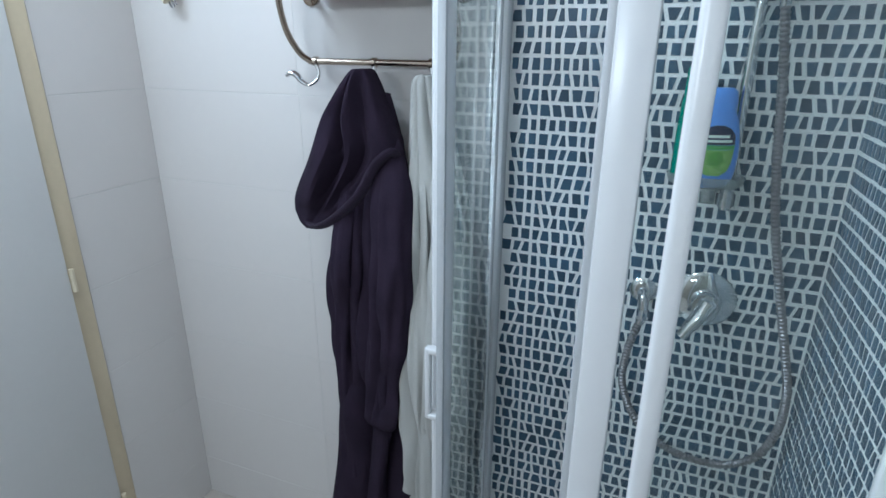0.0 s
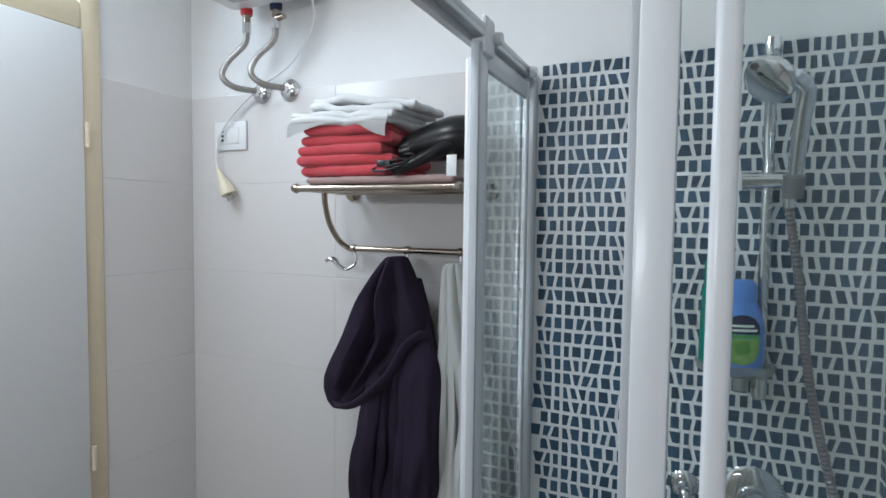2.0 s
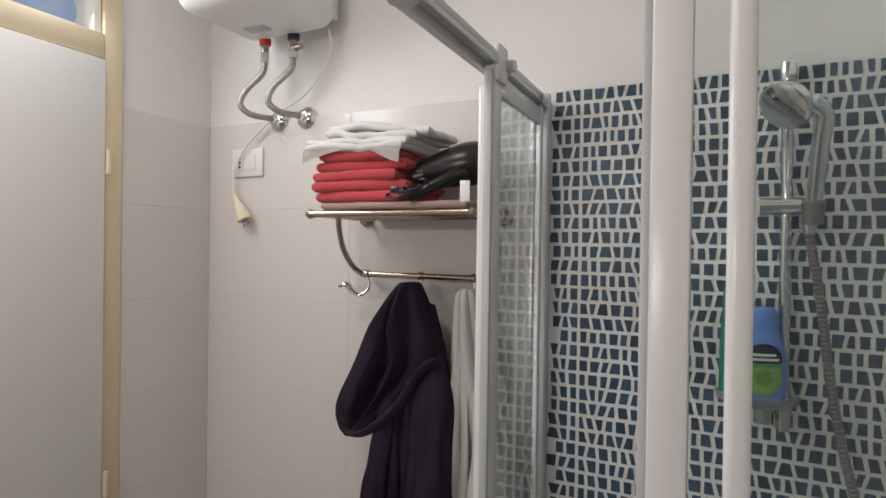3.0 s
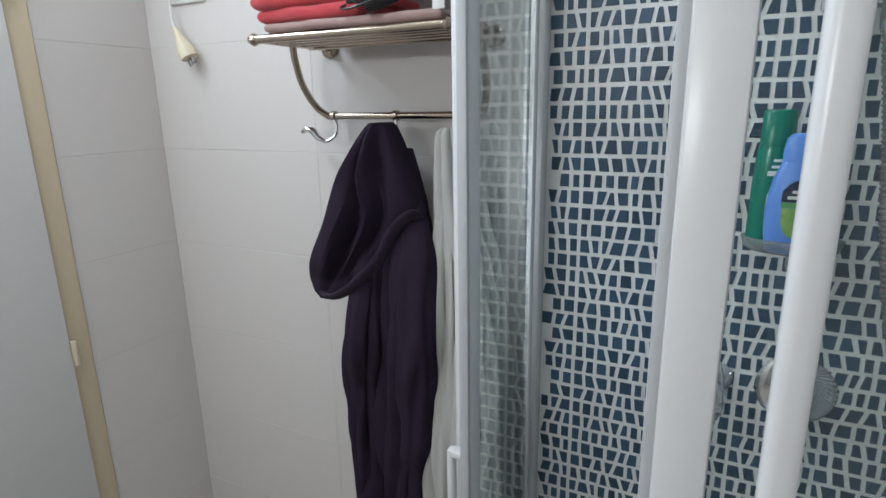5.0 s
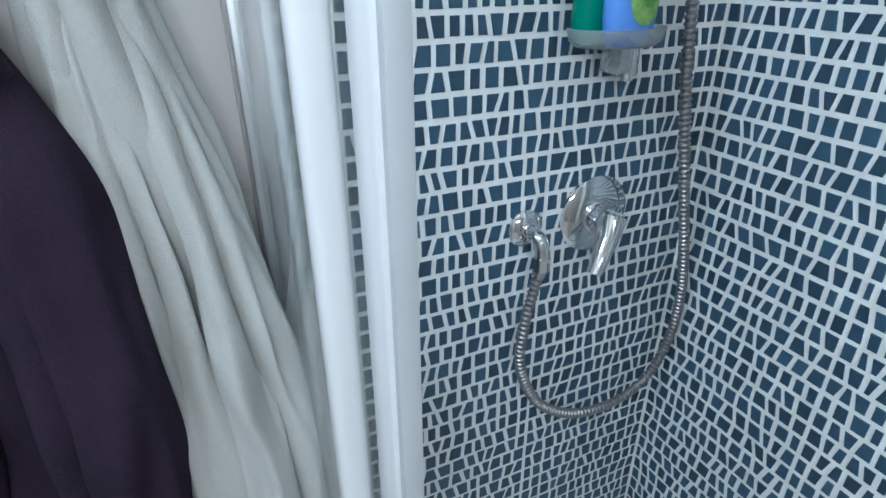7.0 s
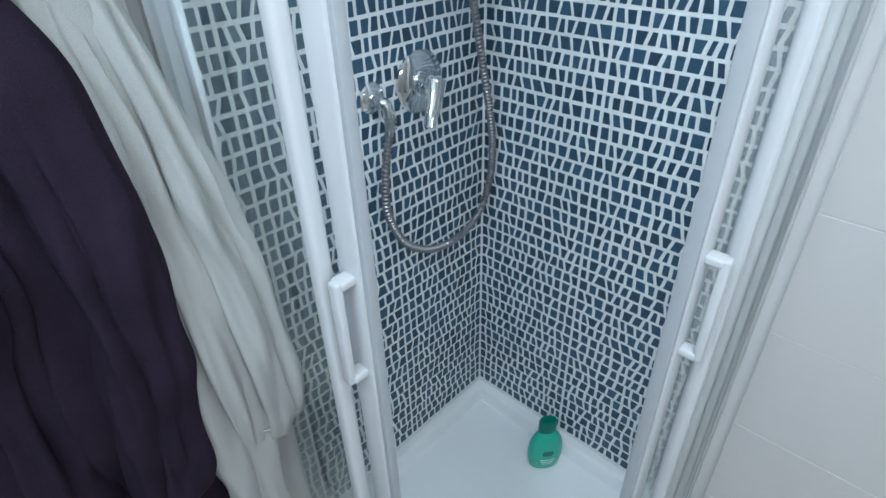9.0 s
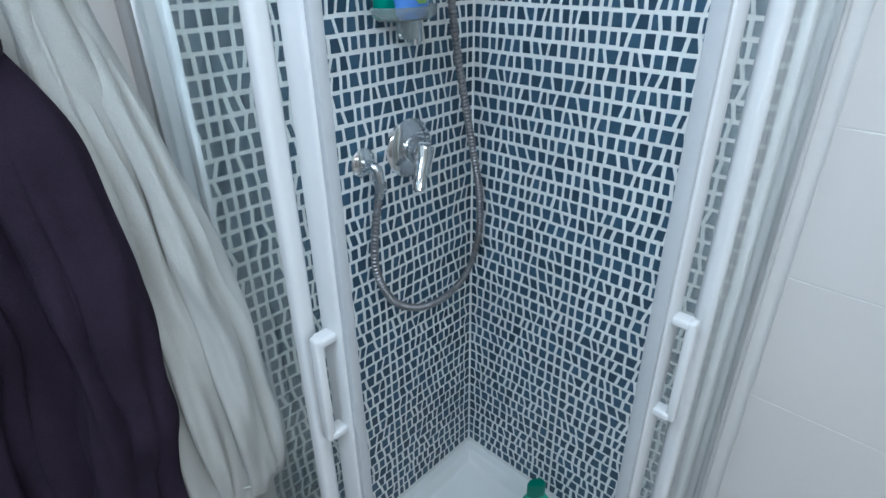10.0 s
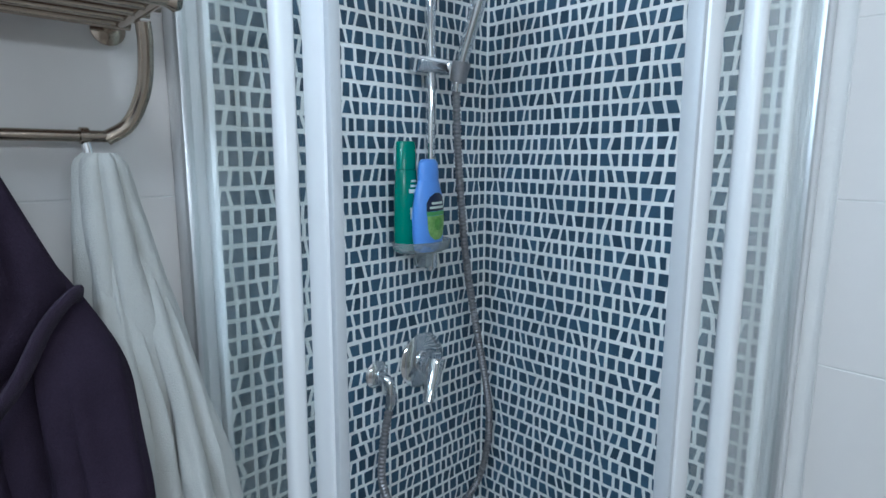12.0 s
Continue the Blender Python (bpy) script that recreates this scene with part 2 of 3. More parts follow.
tagged(link_mesh("ceiling", box(LEFT - 0.2, 0.2, FRONT - 0.1, 0.2, TOP, TOP + 0.12), CEIL), "plain white painted ceiling", "ceiling", kind="structure")

# west wall with the doorway and its transom
D0, D1, DTOP, TR0, TR1 = -1.20, -0.353, 2.165, 2.235, 2.56
bm = box(LEFT - 0.2, LEFT - 0.006, -0.30, 0.006, FLOORZ - 0.1, TOP + 0.1)
box(LEFT - 0.2, LEFT - 0.006, FRONT, D0 - 0.045, FLOORZ - 0.1, TOP + 0.1, bm=bm)
box(LEFT - 0.2, LEFT - 0.006, D0 - 0.045, -0.30, TR1 + 0.045, TOP + 0.1, bm=bm)
wall_west = tagged(link_mesh("wall_west", bm, PAINT), "off-white wall with door and transom opening", "wall", kind="structure")

door = thing("door_1", "closed white bathroom door in cream painted frame", "door", kind="structure", place=(LEFT, (D0 + D1) / 2, FLOORZ))


def at_door(name, bm, mat, label="", parent=None):
    ob = part(name, bm, mat, parent or door, label)
    if parent is None:
        ob.matrix_parent_inverse = Matrix.Translation(door.location).inverted()
    return ob


leaf = at_door("door_leaf", box(LEFT - 0.03, LEFT + 0.018, D0 + 0.002, D1 - 0.002, FLOORZ + 0.008, DTOP, 0.003), DOORM, "flat white lacquered leaf")
at_door("frame_post", box(LEFT - 0.10, LEFT + 0.006, D1 + 0.001, -0.299, FLOORZ, TR1 + 0.044, 0.004), TAN, "cream painted post")
at_door("frame_post", box(LEFT - 0.10, LEFT + 0.006, D0 - 0.044, D0 - 0.001, FLOORZ, TR1 + 0.044, 0.004), TAN, "cream painted post")
at_door("transom_rail", box(LEFT - 0.10, LEFT + 0.010, D0, D1, DTOP + 0.004, TR0, 0.004), TAN, "cream painted rail")
at_door("head_rail", box(LEFT - 0.10, LEFT + 0.008, D0, D1, TR1, TR1 + 0.044, 0.004), TAN, "cream painted rail")
for hz in (1.90, 1.055, 0.30):
    bm = tube([(LEFT + 0.022, D1 + 0.004, hz - 0.032), (LEFT + 0.022, D1 + 0.004, hz + 0.032)], 0.0065)
    at_door("hinge", bm, IVORY, "cream painted hinge")

window = thing("window_1", "rippled glass transom window above the door", "window", kind="structure", place=(LEFT, (D0 + D1) / 2, TR0))


def at_window(name, bm, mat, label=""):
    ob = part(name, bm, mat, window, label)
    ob.matrix_parent_inverse = Matrix.Translation(window.location).inverted()
    return ob


at_window("sash_bar", box(LEFT - 0.08, LEFT - 0.005, D1 - 0.022, D1 - 0.001, TR0 + 0.001, TR1 - 0.001, 0.003), SHELL, "white bead")
at_window("sash_bar", box(LEFT - 0.08, LEFT - 0.005, D0 + 0.001, D0 + 0.022, TR0 + 0.001, TR1 - 0.001, 0.003), SHELL, "white bead")
bm = bmesh.new()
ny, nz = 60, 26
for side, off in ((0, 0.0), (1, -0.005)):
    g = [[bm.verts.new((LEFT - 0.04 + off + 0.0022 * noise.noise(Vector((j * 0.55, k * 0.55, side * 7))), D0 + 0.021 + (D1 - D0 - 0.042) * j / ny, TR0 - 0.002 + (TR1 - TR0 + 0.004) * k / nz)) for k in range(nz + 1)] for j in range(ny + 1)]
    for j in range(ny):
        for k in range(nz):
            f = (g[j][k], g[j + 1][k], g[j + 1][k + 1], g[j][k + 1])
            bm.faces.new(f if side == 0 else f[::-1])
pane = at_window("pane", bm, FROST, "rippled obscure glass")
pane.visible_shadow = False
# greenery seen through the transom
bm = bmesh.new()
for i in range(420):
    c = Vector((LEFT - 2.2 + random.uniform(-0.4, 0.4), -1.05 + random.gauss(0, 0.5), 2.45 + random.gauss(0, 0.35)))
    a, b = Vector((random.gauss(0, 1), random.gauss(0, 1), random.gauss(0, 1))).normalized() * 0.07, Vector((random.gauss(0, 1), random.gauss(0, 1), random.gauss(0, 1))).normalized() * 0.035
    vs = [bm.verts.new(c + q) for q in (-a, b, a, -b)]
    bm.faces.new(vs)
tagged(link_mesh("foliage", bm, LEAF, False), "green leaves outside the transom window", "foliage", kind="stuff")

# made-up ceiling fixture, out of view, that goes with the added fill light
lamp = thing("ceiling_fill_fixture", "unseen round white fixture for the added ceiling light", "lamp", place=(-1.15, -1.12, TOP))
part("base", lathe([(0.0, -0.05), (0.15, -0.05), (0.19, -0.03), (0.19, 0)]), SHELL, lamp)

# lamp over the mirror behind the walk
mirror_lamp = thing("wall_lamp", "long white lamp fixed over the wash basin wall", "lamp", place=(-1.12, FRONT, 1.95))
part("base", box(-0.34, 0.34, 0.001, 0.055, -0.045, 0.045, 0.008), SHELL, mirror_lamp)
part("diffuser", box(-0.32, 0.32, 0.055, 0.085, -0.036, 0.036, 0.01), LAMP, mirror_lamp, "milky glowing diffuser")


# ---- shower cabin ----
cabin = thing("shower_cabin", "square corner shower cabin with white framed sliding glass doors pushed open", "shower cabin", place=(0, 0, 0.1))
CT, CB = 2.02, 0.104


def cab(name, bm, mat, label="", swap=False, parent=None):
    """A part of the cabin; swap mirrors it over the diagonal to the other side."""
    if swap:
        for v in bm.verts:
            v.co.x, v.co.y = v.co.y, v.co.x
        bmesh.ops.reverse_faces(bm, faces=bm.faces)
    ob = part(name, bm, mat, parent or cabin, label)
    if parent is None:
        ob.matrix_parent_inverse = Matrix.Translation(cabin.location).inverted()
    return ob


for swap, edge in ((False, -0.715), (True, -0.682)):
    # the side in the plane x = edge, fixed glass next to the wall, its door slid behind it
    prof = box(edge - 0.014, edge + 0.032, -0.042, -0.0015, CB, CT + 0.012, 0.004)
    cab("wall_profile", prof, WHITE, "white wall profile", swap)
    cab("profile_seal", box(edge - 0.014, edge + 0.004, -0.058, -0.0425, CB, CT - 0.01, 0.002), ALU, "grey adjusting profile", swap)
    fs = 0.0 if swap else 0.018
    g = cab("fixed_pane", box(edge - 0.008, edge - 0.003, -0.312 - fs, -0.05, CB + 0.02, CT - 0.03), PANE, "fixed clear glass", swap)
    g.visible_shadow = False
    cab("fixed_stile", box(edge - 0.016, edge + 0.008, -0.330 - fs, -0.306 - fs, CB + 0.02, CT - 0.03, 0.008, 3), WHITE, "rounded white stile", swap)
    bm = box(edge - 0.010, edge + 0.006, -0.668 if not swap else -0.70, -0.043, CT - (0.003 if swap else 0.014), CT + 0.014, 0.004)
    cab("top_rail", bm, WHITE, "white top rail", swap)
    bm = box(edge + 0.008, edge + 0.036, -0.655, -0.043, CT - 0.002, CT + 0.011, 0.003)
    box(edge + 0.031, edge + 0.036, -0.655, -0.043, CT - 0.012, CT - 0.001, 0.0015, 1, bm)
    cab("track", bm, ALU, "grey aluminium running track", swap)
    bm = box(edge - 0.018, edge + 0.036, -0.66 if not swap else -0.70, -0.043, CB - 0.003, CB + 0.020, 0.004)
    cab("bottom_rail", bm, WHITE, "white bottom rail", swap)
    # sliding door
    dx0, dx1 = edge + 0.012, edge + (0.036 if swap else 0.032)
    lead = 0.0 if swap else 0.014
    sd = cab("sliding_door", box(dx0, dx1, -0.403 + lead, -0.362 + lead, CB + 0.024, CT - 0.012, 0.005), WHITE, "white door stile", swap)
    for nm, bm, mt, lb in (
        ("door_pane", box(dx0 + 0.010, dx0 + 0.015, -0.364 + lead, -0.085, CB + 0.05, CT - 0.055), PANE, "sliding clear glass"),
        ("back_stile", box(dx0 + 0.003, dx1 - 0.003, -0.088, -0.064, CB + 0.024, CT - 0.012, 0.004), WHITE, "narrow white stile"),
        ("top_stile", box(dx0 + 0.002, dx1 - 0.002, -0.363 + lead, -0.087, CT - 0.058, CT - 0.02, 0.004), WHITE, "white upper door rail"),
        ("bottom_stile", box(dx0 + 0.002, dx1 - 0.002, -0.363 + lead, -0.087, CB + 0.024, CB + 0.055, 0.004), WHITE, "white lower door rail"),
        ("magnet_seal", box(dx0 + 0.004, dx1 - 0.001, -0.412 + lead, -0.402 + lead, CB + 0.026, CT - 0.02, 0.002), SEAL, "grey magnetic seal"),
        ("top_bracket", box(dx1 - 0.0055, dx1 + 0.0075, -0.40 + lead, -0.352 + lead, CT - 0.04, CT + 0.026, 0.006), WHITE, "white roller bracket"),
        ("roller", lathe([(0.0, 0.0), (0.011, 0.0), (0.012, 0.004), (0.010, 0.014), (0.0, 0.015)], (dx1 + 0.0065, -0.352 + lead, CT - 0.004), "x", 16), WHITE, "white roller"),
        ("roller", lathe([(0.0, 0.0), (0.011, 0.0), (0.012, 0.004), (0.010, 0.014), (0.0, 0.015)], (dx1 + 0.0065, -0.10, CT - 0.004), "x", 16), WHITE, "white roller"),
    ):
        ob = cab(nm, bm, mt, lb, swap, sd)
        if "pane" in nm:
            ob.visible_shadow = False
    HX = dx0 - 0.023
    grip = box(HX - 0.006, HX + 0.006, -0.394 + lead, -0.377 + lead, 0.928, 1.094, 0.004, 3)
    for z in (0.928, 1.081):
        box(HX + 0.0005, dx0 + 0.002, -0.396 + lead, -0.374 + lead, z, z + 0.013, 0.004, 3, grip)
    cab("door_handle", grip, WHITE, "white bow handle", swap, sd)

# rounded corner joint of the top and bottom rails
cab("corner_joint", lathe([(0.0, 0), (0.020, 0), (0.022, 0.003), (0.022, 0.026), (0.019, 0.029), (0.0, 0.029)], (-0.703, -0.672, CT - 0.0155)), WHITE, "white corner joint")

bm = box(EDGE - 0.03, -0.002, EDGE - 0.03, -0.002, FLOORZ + 0.001, 0.10)
top = max(bm.faces, key=lambda f: f.calc_center_median().z)
bmesh.ops.inset_region(bm, faces=[top], thickness=0.040)
bmesh.ops.translate(bm, verts=top.verts, vec=(0, 0, -0.004))
bmesh.ops.inset_region(bm, faces=[top], thickness=0.014)
bmesh.ops.translate(bm, verts=top.verts, vec=(0, 0, -0.044))
bmesh.ops.bevel(bm, geom=[e for e in bm.edges if e.calc_length() > 0.02], offset=0.005, segments=3, profile=0.5, affect="EDGES")
tray = tagged(link_mesh("shower_tray", bm, TRAY), "white square enamelled shower tray on the floor", "shower tray")
part("drain", lathe([(0.0, 0.0), (0.04, 0.0), (0.042, 0.003), (0.03, 0.006), (0, 0.006)], (-0.36, -0.36, 0.0525)), CHROME, tray, "round chrome drain")


# ---- shower fittings ----
RX, RY = -0.214, -0.033
rail = thing("shower_rail", "chrome riser rail with hand shower on blue mosaic wall", "shower", place=(RX, 0, 1.35))


def on_rail(name, bm, mat, label="", parent=None):
    ob = part(name, bm, mat, parent or rail, label)
    if parent is None:
        ob.matrix_parent_inverse = Matrix.Translation(rail.location).inverted()
    return ob


on_rail("pole", tube([(RX, RY, 1.345), (RX, RY, 2.055)], 0.0105, 20), CHROME, "chrome tube")
for z in (1.37, 2.035):
    on_rail("wall_bracket", tube([(RX, -0.003, z), (RX, RY - 0.004, z)], 0.0125, 16), CHROME, "chrome bracket")
    on_rail("end_cap", lathe([(0.0, -0.022), (0.013, -0.02), (0.0145, -0.015), (0.0145, 0.018), (0.0, 0.022)], (RX, RY, z)), CHROME, "chrome cap")
BZ = 1.778
on_rail("slider", tube([(RX - 0.045, RY - 0.002, BZ), (RX - 0.040, RY - 0.002, BZ), (RX + 0.030, RY - 0.004, BZ), (RX + 0.04, RY - 0.010, BZ)], lambda t: 0.0175 if t < 0.5 else 0.0165, 20), CHROME, "chrome slider with knob")
HB = Vector((RX + 0.037, RY - 0.042, BZ - 0.022))
HT = Vector((RX + 0.042, RY - 0.108, BZ + 0.150))
hand = on_rail("hand_shower", tube(smooth_path([HB, HB.lerp(HT, 0.35), HB.lerp(HT, 0.75), HT, HT + Vector((-0.022, -0.014, 0.022))], 8), lambda t: 0.0125 + 0.004 * t, 18), CHROME, "grey chrome handle")
head = lathe([(0.0, 0.028), (0.018, 0.026), (0.036, 0.012), (0.044, -0.004), (0.044, -0.012), (0.038, -0.016), (0.0, -0.016)], sides=30)
bmesh.ops.transform(head, matrix=look(HT + Vector((-0.056, -0.028, 0.018)), HT + Vector((-0.50, -0.46, -0.45))), verts=head.verts)
on_rail("shower_head", head, CHROME, "round spray head", hand)
on_rail("holder", tube([HB + Vector((0, 0, -0.012)), HB + (HT - HB) * 0.16], lambda t: 0.0175 + 0.002 * t, 18), STEEL, "grey holder cone")

dish = thing("soap_dish", "clear plastic dish clipped to the riser rail", "dish", place=(RX - 0.046, -0.056, 1.396))
bm = lathe([(0.0, -0.002), (0.058, 0.0), (0.068, 0.006), (0.073, 0.022), (0.071, 0.023), (0.065, 0.009), (0.056, 0.003), (0.0, 0.002)], sides=36, squash=0.62)
part("bowl", bm, CLEAR, dish, "frosted clear bowl")
part("clip", box(-0.002, 0.024, -0.008, 0.024, -0.036, -0.003, 0.004), CLEAR, dish, "clear clip")

mixer = thing("shower_mixer", "round chrome built-in shower mixer with lever", "mixer tap", place=(-0.216, 0, 1.132))
part("plate", lathe([(0.064, 0.004), (0.064, 0.008), (0.058, 0.013), (0.04, 0.018), (0.028, 0.020), (0.0, 0.020)], axis="y", sides=44), CHROME, mixer, "round chrome plate")
part("hub", lathe([(0.029, 0.018), (0.029, 0.040), (0.026, 0.047), (0.0, 0.049)], axis="y", sides=32), CHROME, mixer)
lev = smooth_path([(0.004, -0.045, 0.008), (-0.008, -0.055, -0.018), (-0.026, -0.064, -0.046), (-0.040, -0.070, -0.070)], 8)
part("lever", tube(lev, lambda t: 0.0185 - 0.009 * t ** 0.7, 18, flat=1.25), CHROME, mixer, "curved chrome lever")

outlet = thing("hose_outlet", "chrome wall elbow feeding the shower hose", "wall outlet", place=(-0.345, 0, 1.132))
part("flange", lathe([(0.030, 0.003), (0.030, 0.007), (0.024, 0.013), (0.013, 0.016), (0.0, 0.016)], axis="y", sides=32), CHROME, outlet)
part("elbow", tube(smooth_path([(0, -0.01, 0), (0, -0.03, -0.001), (0.004, -0.043, -0.010), (0.006, -0.046, -0.034)], 8), 0.0115, 16), CHROME, outlet)
part("nut", lathe([(0.0, -0.012), (0.0135, -0.011), (0.0135, 0.011), (0.0, 0.012)], (0.006, -0.046, -0.042), sides=8), CHROME, outlet)

HOSE = smooth_path([(-0.339, -0.046, 1.085), (-0.350, -0.047, 1.045), (-0.362, -0.046, 0.98), (-0.362, -0.044, 0.90), (-0.322, -0.042, 0.81), (-0.255, -0.042, 0.755), (-0.185, -0.042, 0.735),
                    (-0.115, -0.043, 0.742), (-0.058, -0.046, 0.785), (-0.030, -0.050, 0.87), (-0.031, -0.053, 0.96), (-0.048, -0.056, 1.04), (-0.085, -0.058, 1.18),
                    (-0.121, -0.058, 1.33), (-0.143, -0.060, 1.46), (-0.160, -0.062, 1.60), tuple(HB + Vector((-0.004, 0.0, -0.03))), tuple(HB + Vector((0, 0, -0.008)))], 40)
even = [HOSE[0]]
for p in HOSE[1:]:
    while (p - even[-1]).length > 0.0022:
        even.append(even[-1] + (p - even[-1]).normalized() * 0.0022)
HOSE = even
span = len(HOSE) - 1
hose = thing("shower_hose", "ribbed steel shower hose hanging in a loop", "hose", place=(-0.339, -0.046, 1.085))
for nm, bm, mt in (("ribbed_tube", tube(HOSE, lambda t: 0.0082 + 0.0011 * (1 if int(t * span + 0.5) % 4 < 2 else -1), 12), STEEL),
                   ("end_nut", tube(HOSE[:10], lambda t: 0.0115 - 0.002 * t, 14), CHROME), ("end_nut", tube(HOSE[-12:-2], lambda t: 0.0095 + 0.002 * t, 14), CHROME)):
    ob = part(nm, bm, mt, hose)
    ob.matrix_parent_inverse = Matrix.Translation(hose.location).inverted()


def bottle(name, label, profile, place, turn, mat, cap, capmat, squash=0.55):
    b = thing(name, label, "bottle", place=place)
    b.rotation_euler = (0, 0, radians(turn))
    part("body", lathe(profile, squash=squash, sides=36), mat, b)
    part("cap", lathe(cap, squash=squash, sides=32), capmat, b)
    return b


def sticker(b, points, r_at, mat, name, label, squash, off=0.0006):
    """A label that follows the bottle's front: points (x, z) outline in order."""
    bm = bmesh.new()
    rows = 14
    zs = [points[0][1] + (points[-1][1] - points[0][1]) * i / rows for i in range(rows + 1)]
    strip = []
    for z in zs:
        for (wa, za), (wb, zb) in zip(points, points[1:]):
            if za <= z <= zb + 1e-9:
                w = wa + (wb - wa) * (z - za) / (zb - za)
                break
        r = r_at(z)
        strip.append([bm.verts.new((x, -(math.sqrt(max(0, 1 - (x / r) ** 2)) * r * squash + off), z)) for x in (w * (-1 + 2 * k / 10) for k in range(11))])
    for a, c in zip(strip, strip[1:]):
        for k in range(10):
            bm.faces.new((a[k], a[k + 1], c[k + 1], c[k]))
    return part(name, bm, mat, b, label)


def radius_of(profile):
    def r(z):
        for (ra, za), (rb, zb) in zip(profile, profile[1:]):
            if za <= z <= zb and zb > za:
                return ra + (rb - ra) * (z - za) / (zb - za)
        return profile[-2][0]
    return r


BP = [(0.0, 0.0), (0.032, 0.0), (0.037, 0.004), (0.041, 0.03), (0.042, 0.06), (0.040, 0.085), (0.036, 0.108), (0.029, 0.128), (0.0275, 0.132), (0.0, 0.132)]
blue = bottle("shower_gel_bottle", "light blue shower gel bottle with green label on the dish", BP, (RX - 0.043, -0.072, 1.400), 16, BLUEB,
              [(0.0, 0.131), (0.0275, 0.1315), (0.0275, 0.150), (0.025, 0.166), (0.018, 0.172), (0.0, 0.173)], BLUEB, 0.55)
blue.scale = (1.17, 1.06, 1.08)
rb = radius_of(BP)
sticker(blue, [(0.010, 0.022), (0.022, 0.030), (0.027, 0.045), (0.0285, 0.068)], rb, LIME, "picture_label", "green printed label", 0.55)
sticker(blue, [(0.0285, 0.0685), (0.029, 0.076)], rb, material("green_band", (0.10, 0.36, 0.10), 0.4), "label_band", "green band", 0.55)
sticker(blue, [(0.029, 0.0765), (0.028, 0.092), (0.020, 0.104), (0.007, 0.110)], rb, NAVY, "name_label", "navy name label", 0.55)
for w, z in ((0.018, 0.089), (0.023, 0.081)):
    sticker(blue, [(w, z), (w, z + 0.0045)], rb, PALE, "print", "pale line of print", 0.55, 0.0012)
sticker(blue, [(0.006, 0.040), (0.013, 0.048), (0.011, 0.060), (0.003, 0.065)], rb, material("fruit_green", (0.12, 0.33, 0.05), 0.4, vary=0.4, grain=(80, 300)), "fruit_print", "green fruit print", 0.55, 0.0012)
GP = [(0.0, 0.0), (0.026, 0.0), (0.029, 0.003), (0.0295, 0.03), (0.0285, 0.10), (0.026, 0.145), (0.0245, 0.150), (0.0, 0.150)]
green = bottle("shampoo_bottle", "tall dark green shampoo bottle on the dish", GP, (RX - 0.082, -0.048, 1.400), 14, GREENB,
               [(0.0, 0.1495), (0.0245, 0.1505), (0.0235, 0.198), (0.021, 0.201), (0.0, 0.202)], GREENB, 0.7)
green.scale = (1.04, 1.04, 1.10)
rg = radius_of(GP)
for w, z, h in ((0.008, 0.128, 0.004), (0.010, 0.119, 0.004), (0.014, 0.108, 0.007), (0.012, 0.060, 0.022)):
    sticker(green, [(w, z), (w, z + h)], rg, PALE, "print", "pale print", 0.7)
TP = [(0.0, 0.0), (0.030, 0.0), (0.035, 0.004), (0.040, 0.03), (0.041, 0.055), (0.037, 0.085), (0.027, 0.108), (0.018, 0.118), (0.0, 0.118)]
teal = bottle("shampoo_bottle", "mint green bottle with dark cap standing in the tray", TP, (-0.098, -0.325, 0.053), -38, TEAL,
              [(0.0, 0.117), (0.021, 0.1175), (0.021, 0.150), (0.018, 0.155), (0.0, 0.156)], TEALCAP, 0.55)
teal.scale = (1.22, 1.22, 1.22)
rt = radius_of(TP)
sticker(teal, [(0.010, 0.052), (0.014, 0.060), (0.010, 0.068)], rt, TEALCAP, "print", "dark green print", 0.55)
for w, z in ((0.017, 0.036), (0.015, 0.029), (0.012, 0.022)):
    sticker(teal, [(w, z), (w, z + 0.003)], rt, PALE, "print", "pale line of print", 0.55)


# ---- towel rack with its load ----
X0, X1, SZ = -1.205, -0.79, 1.764
rack = thing("towel_rack", "nickel towel shelf with hook bar on white tiles", "towel rack", place=((X0 + X1) / 2, 0, SZ))


def on_rack(name, bm, mat, label=""):
    ob = part(name, bm, mat, rack, label)
    ob.matrix_parent_inverse = Matrix.Translation(rack.location).inverted()
    return ob


for i, y in enumerate((-0.225, -0.18, -0.14, -0.10, -0.06)):
    on_rack("shelf_bar", tube([(X0, y, SZ), (X1, y, SZ)], 0.0085 if i in (0, 4) else 0.006, 14), NICKEL)
for x in (X0 + 0.012, X1 - 0.012):
    on_rack("side_bar", tube([(x, -0.225, SZ), (x, -0.004, SZ)], 0.0075, 12), NICKEL)
    on_rack("wall_flange", lathe([(0.022, 0.002), (0.022, 0.006), (0.012, 0.012), (0.0, 0.012)], (x, 0, SZ), "y", 24), NICKEL)
for x, s in ((X0, -1), (X1, 1)):
    on_rack("knob", lathe([(0.0, -0.012), (0.008, -0.010), (0.0095, -0.006), (0.0125, 0.0), (0.0095, 0.007), (0.0, 0.010)], (x, -0.225, SZ), "x", 18), NICKEL)
    bend = smooth_path([(x, -0.115, SZ - 0.004), (x + s * 0.004, -0.105, SZ - 0.035), (x + s * 0.004, -0.085, SZ - 0.085), (x - s * 0.010, -0.06, SZ - 0.130), (x - s * 0.038, -0.05, SZ - 0.151)], 8)
    on_rack("bracket", tube(bend, 0.0075, 12, flat=1.35), NICKEL, "curved nickel bracket")
BARZ = 1.616
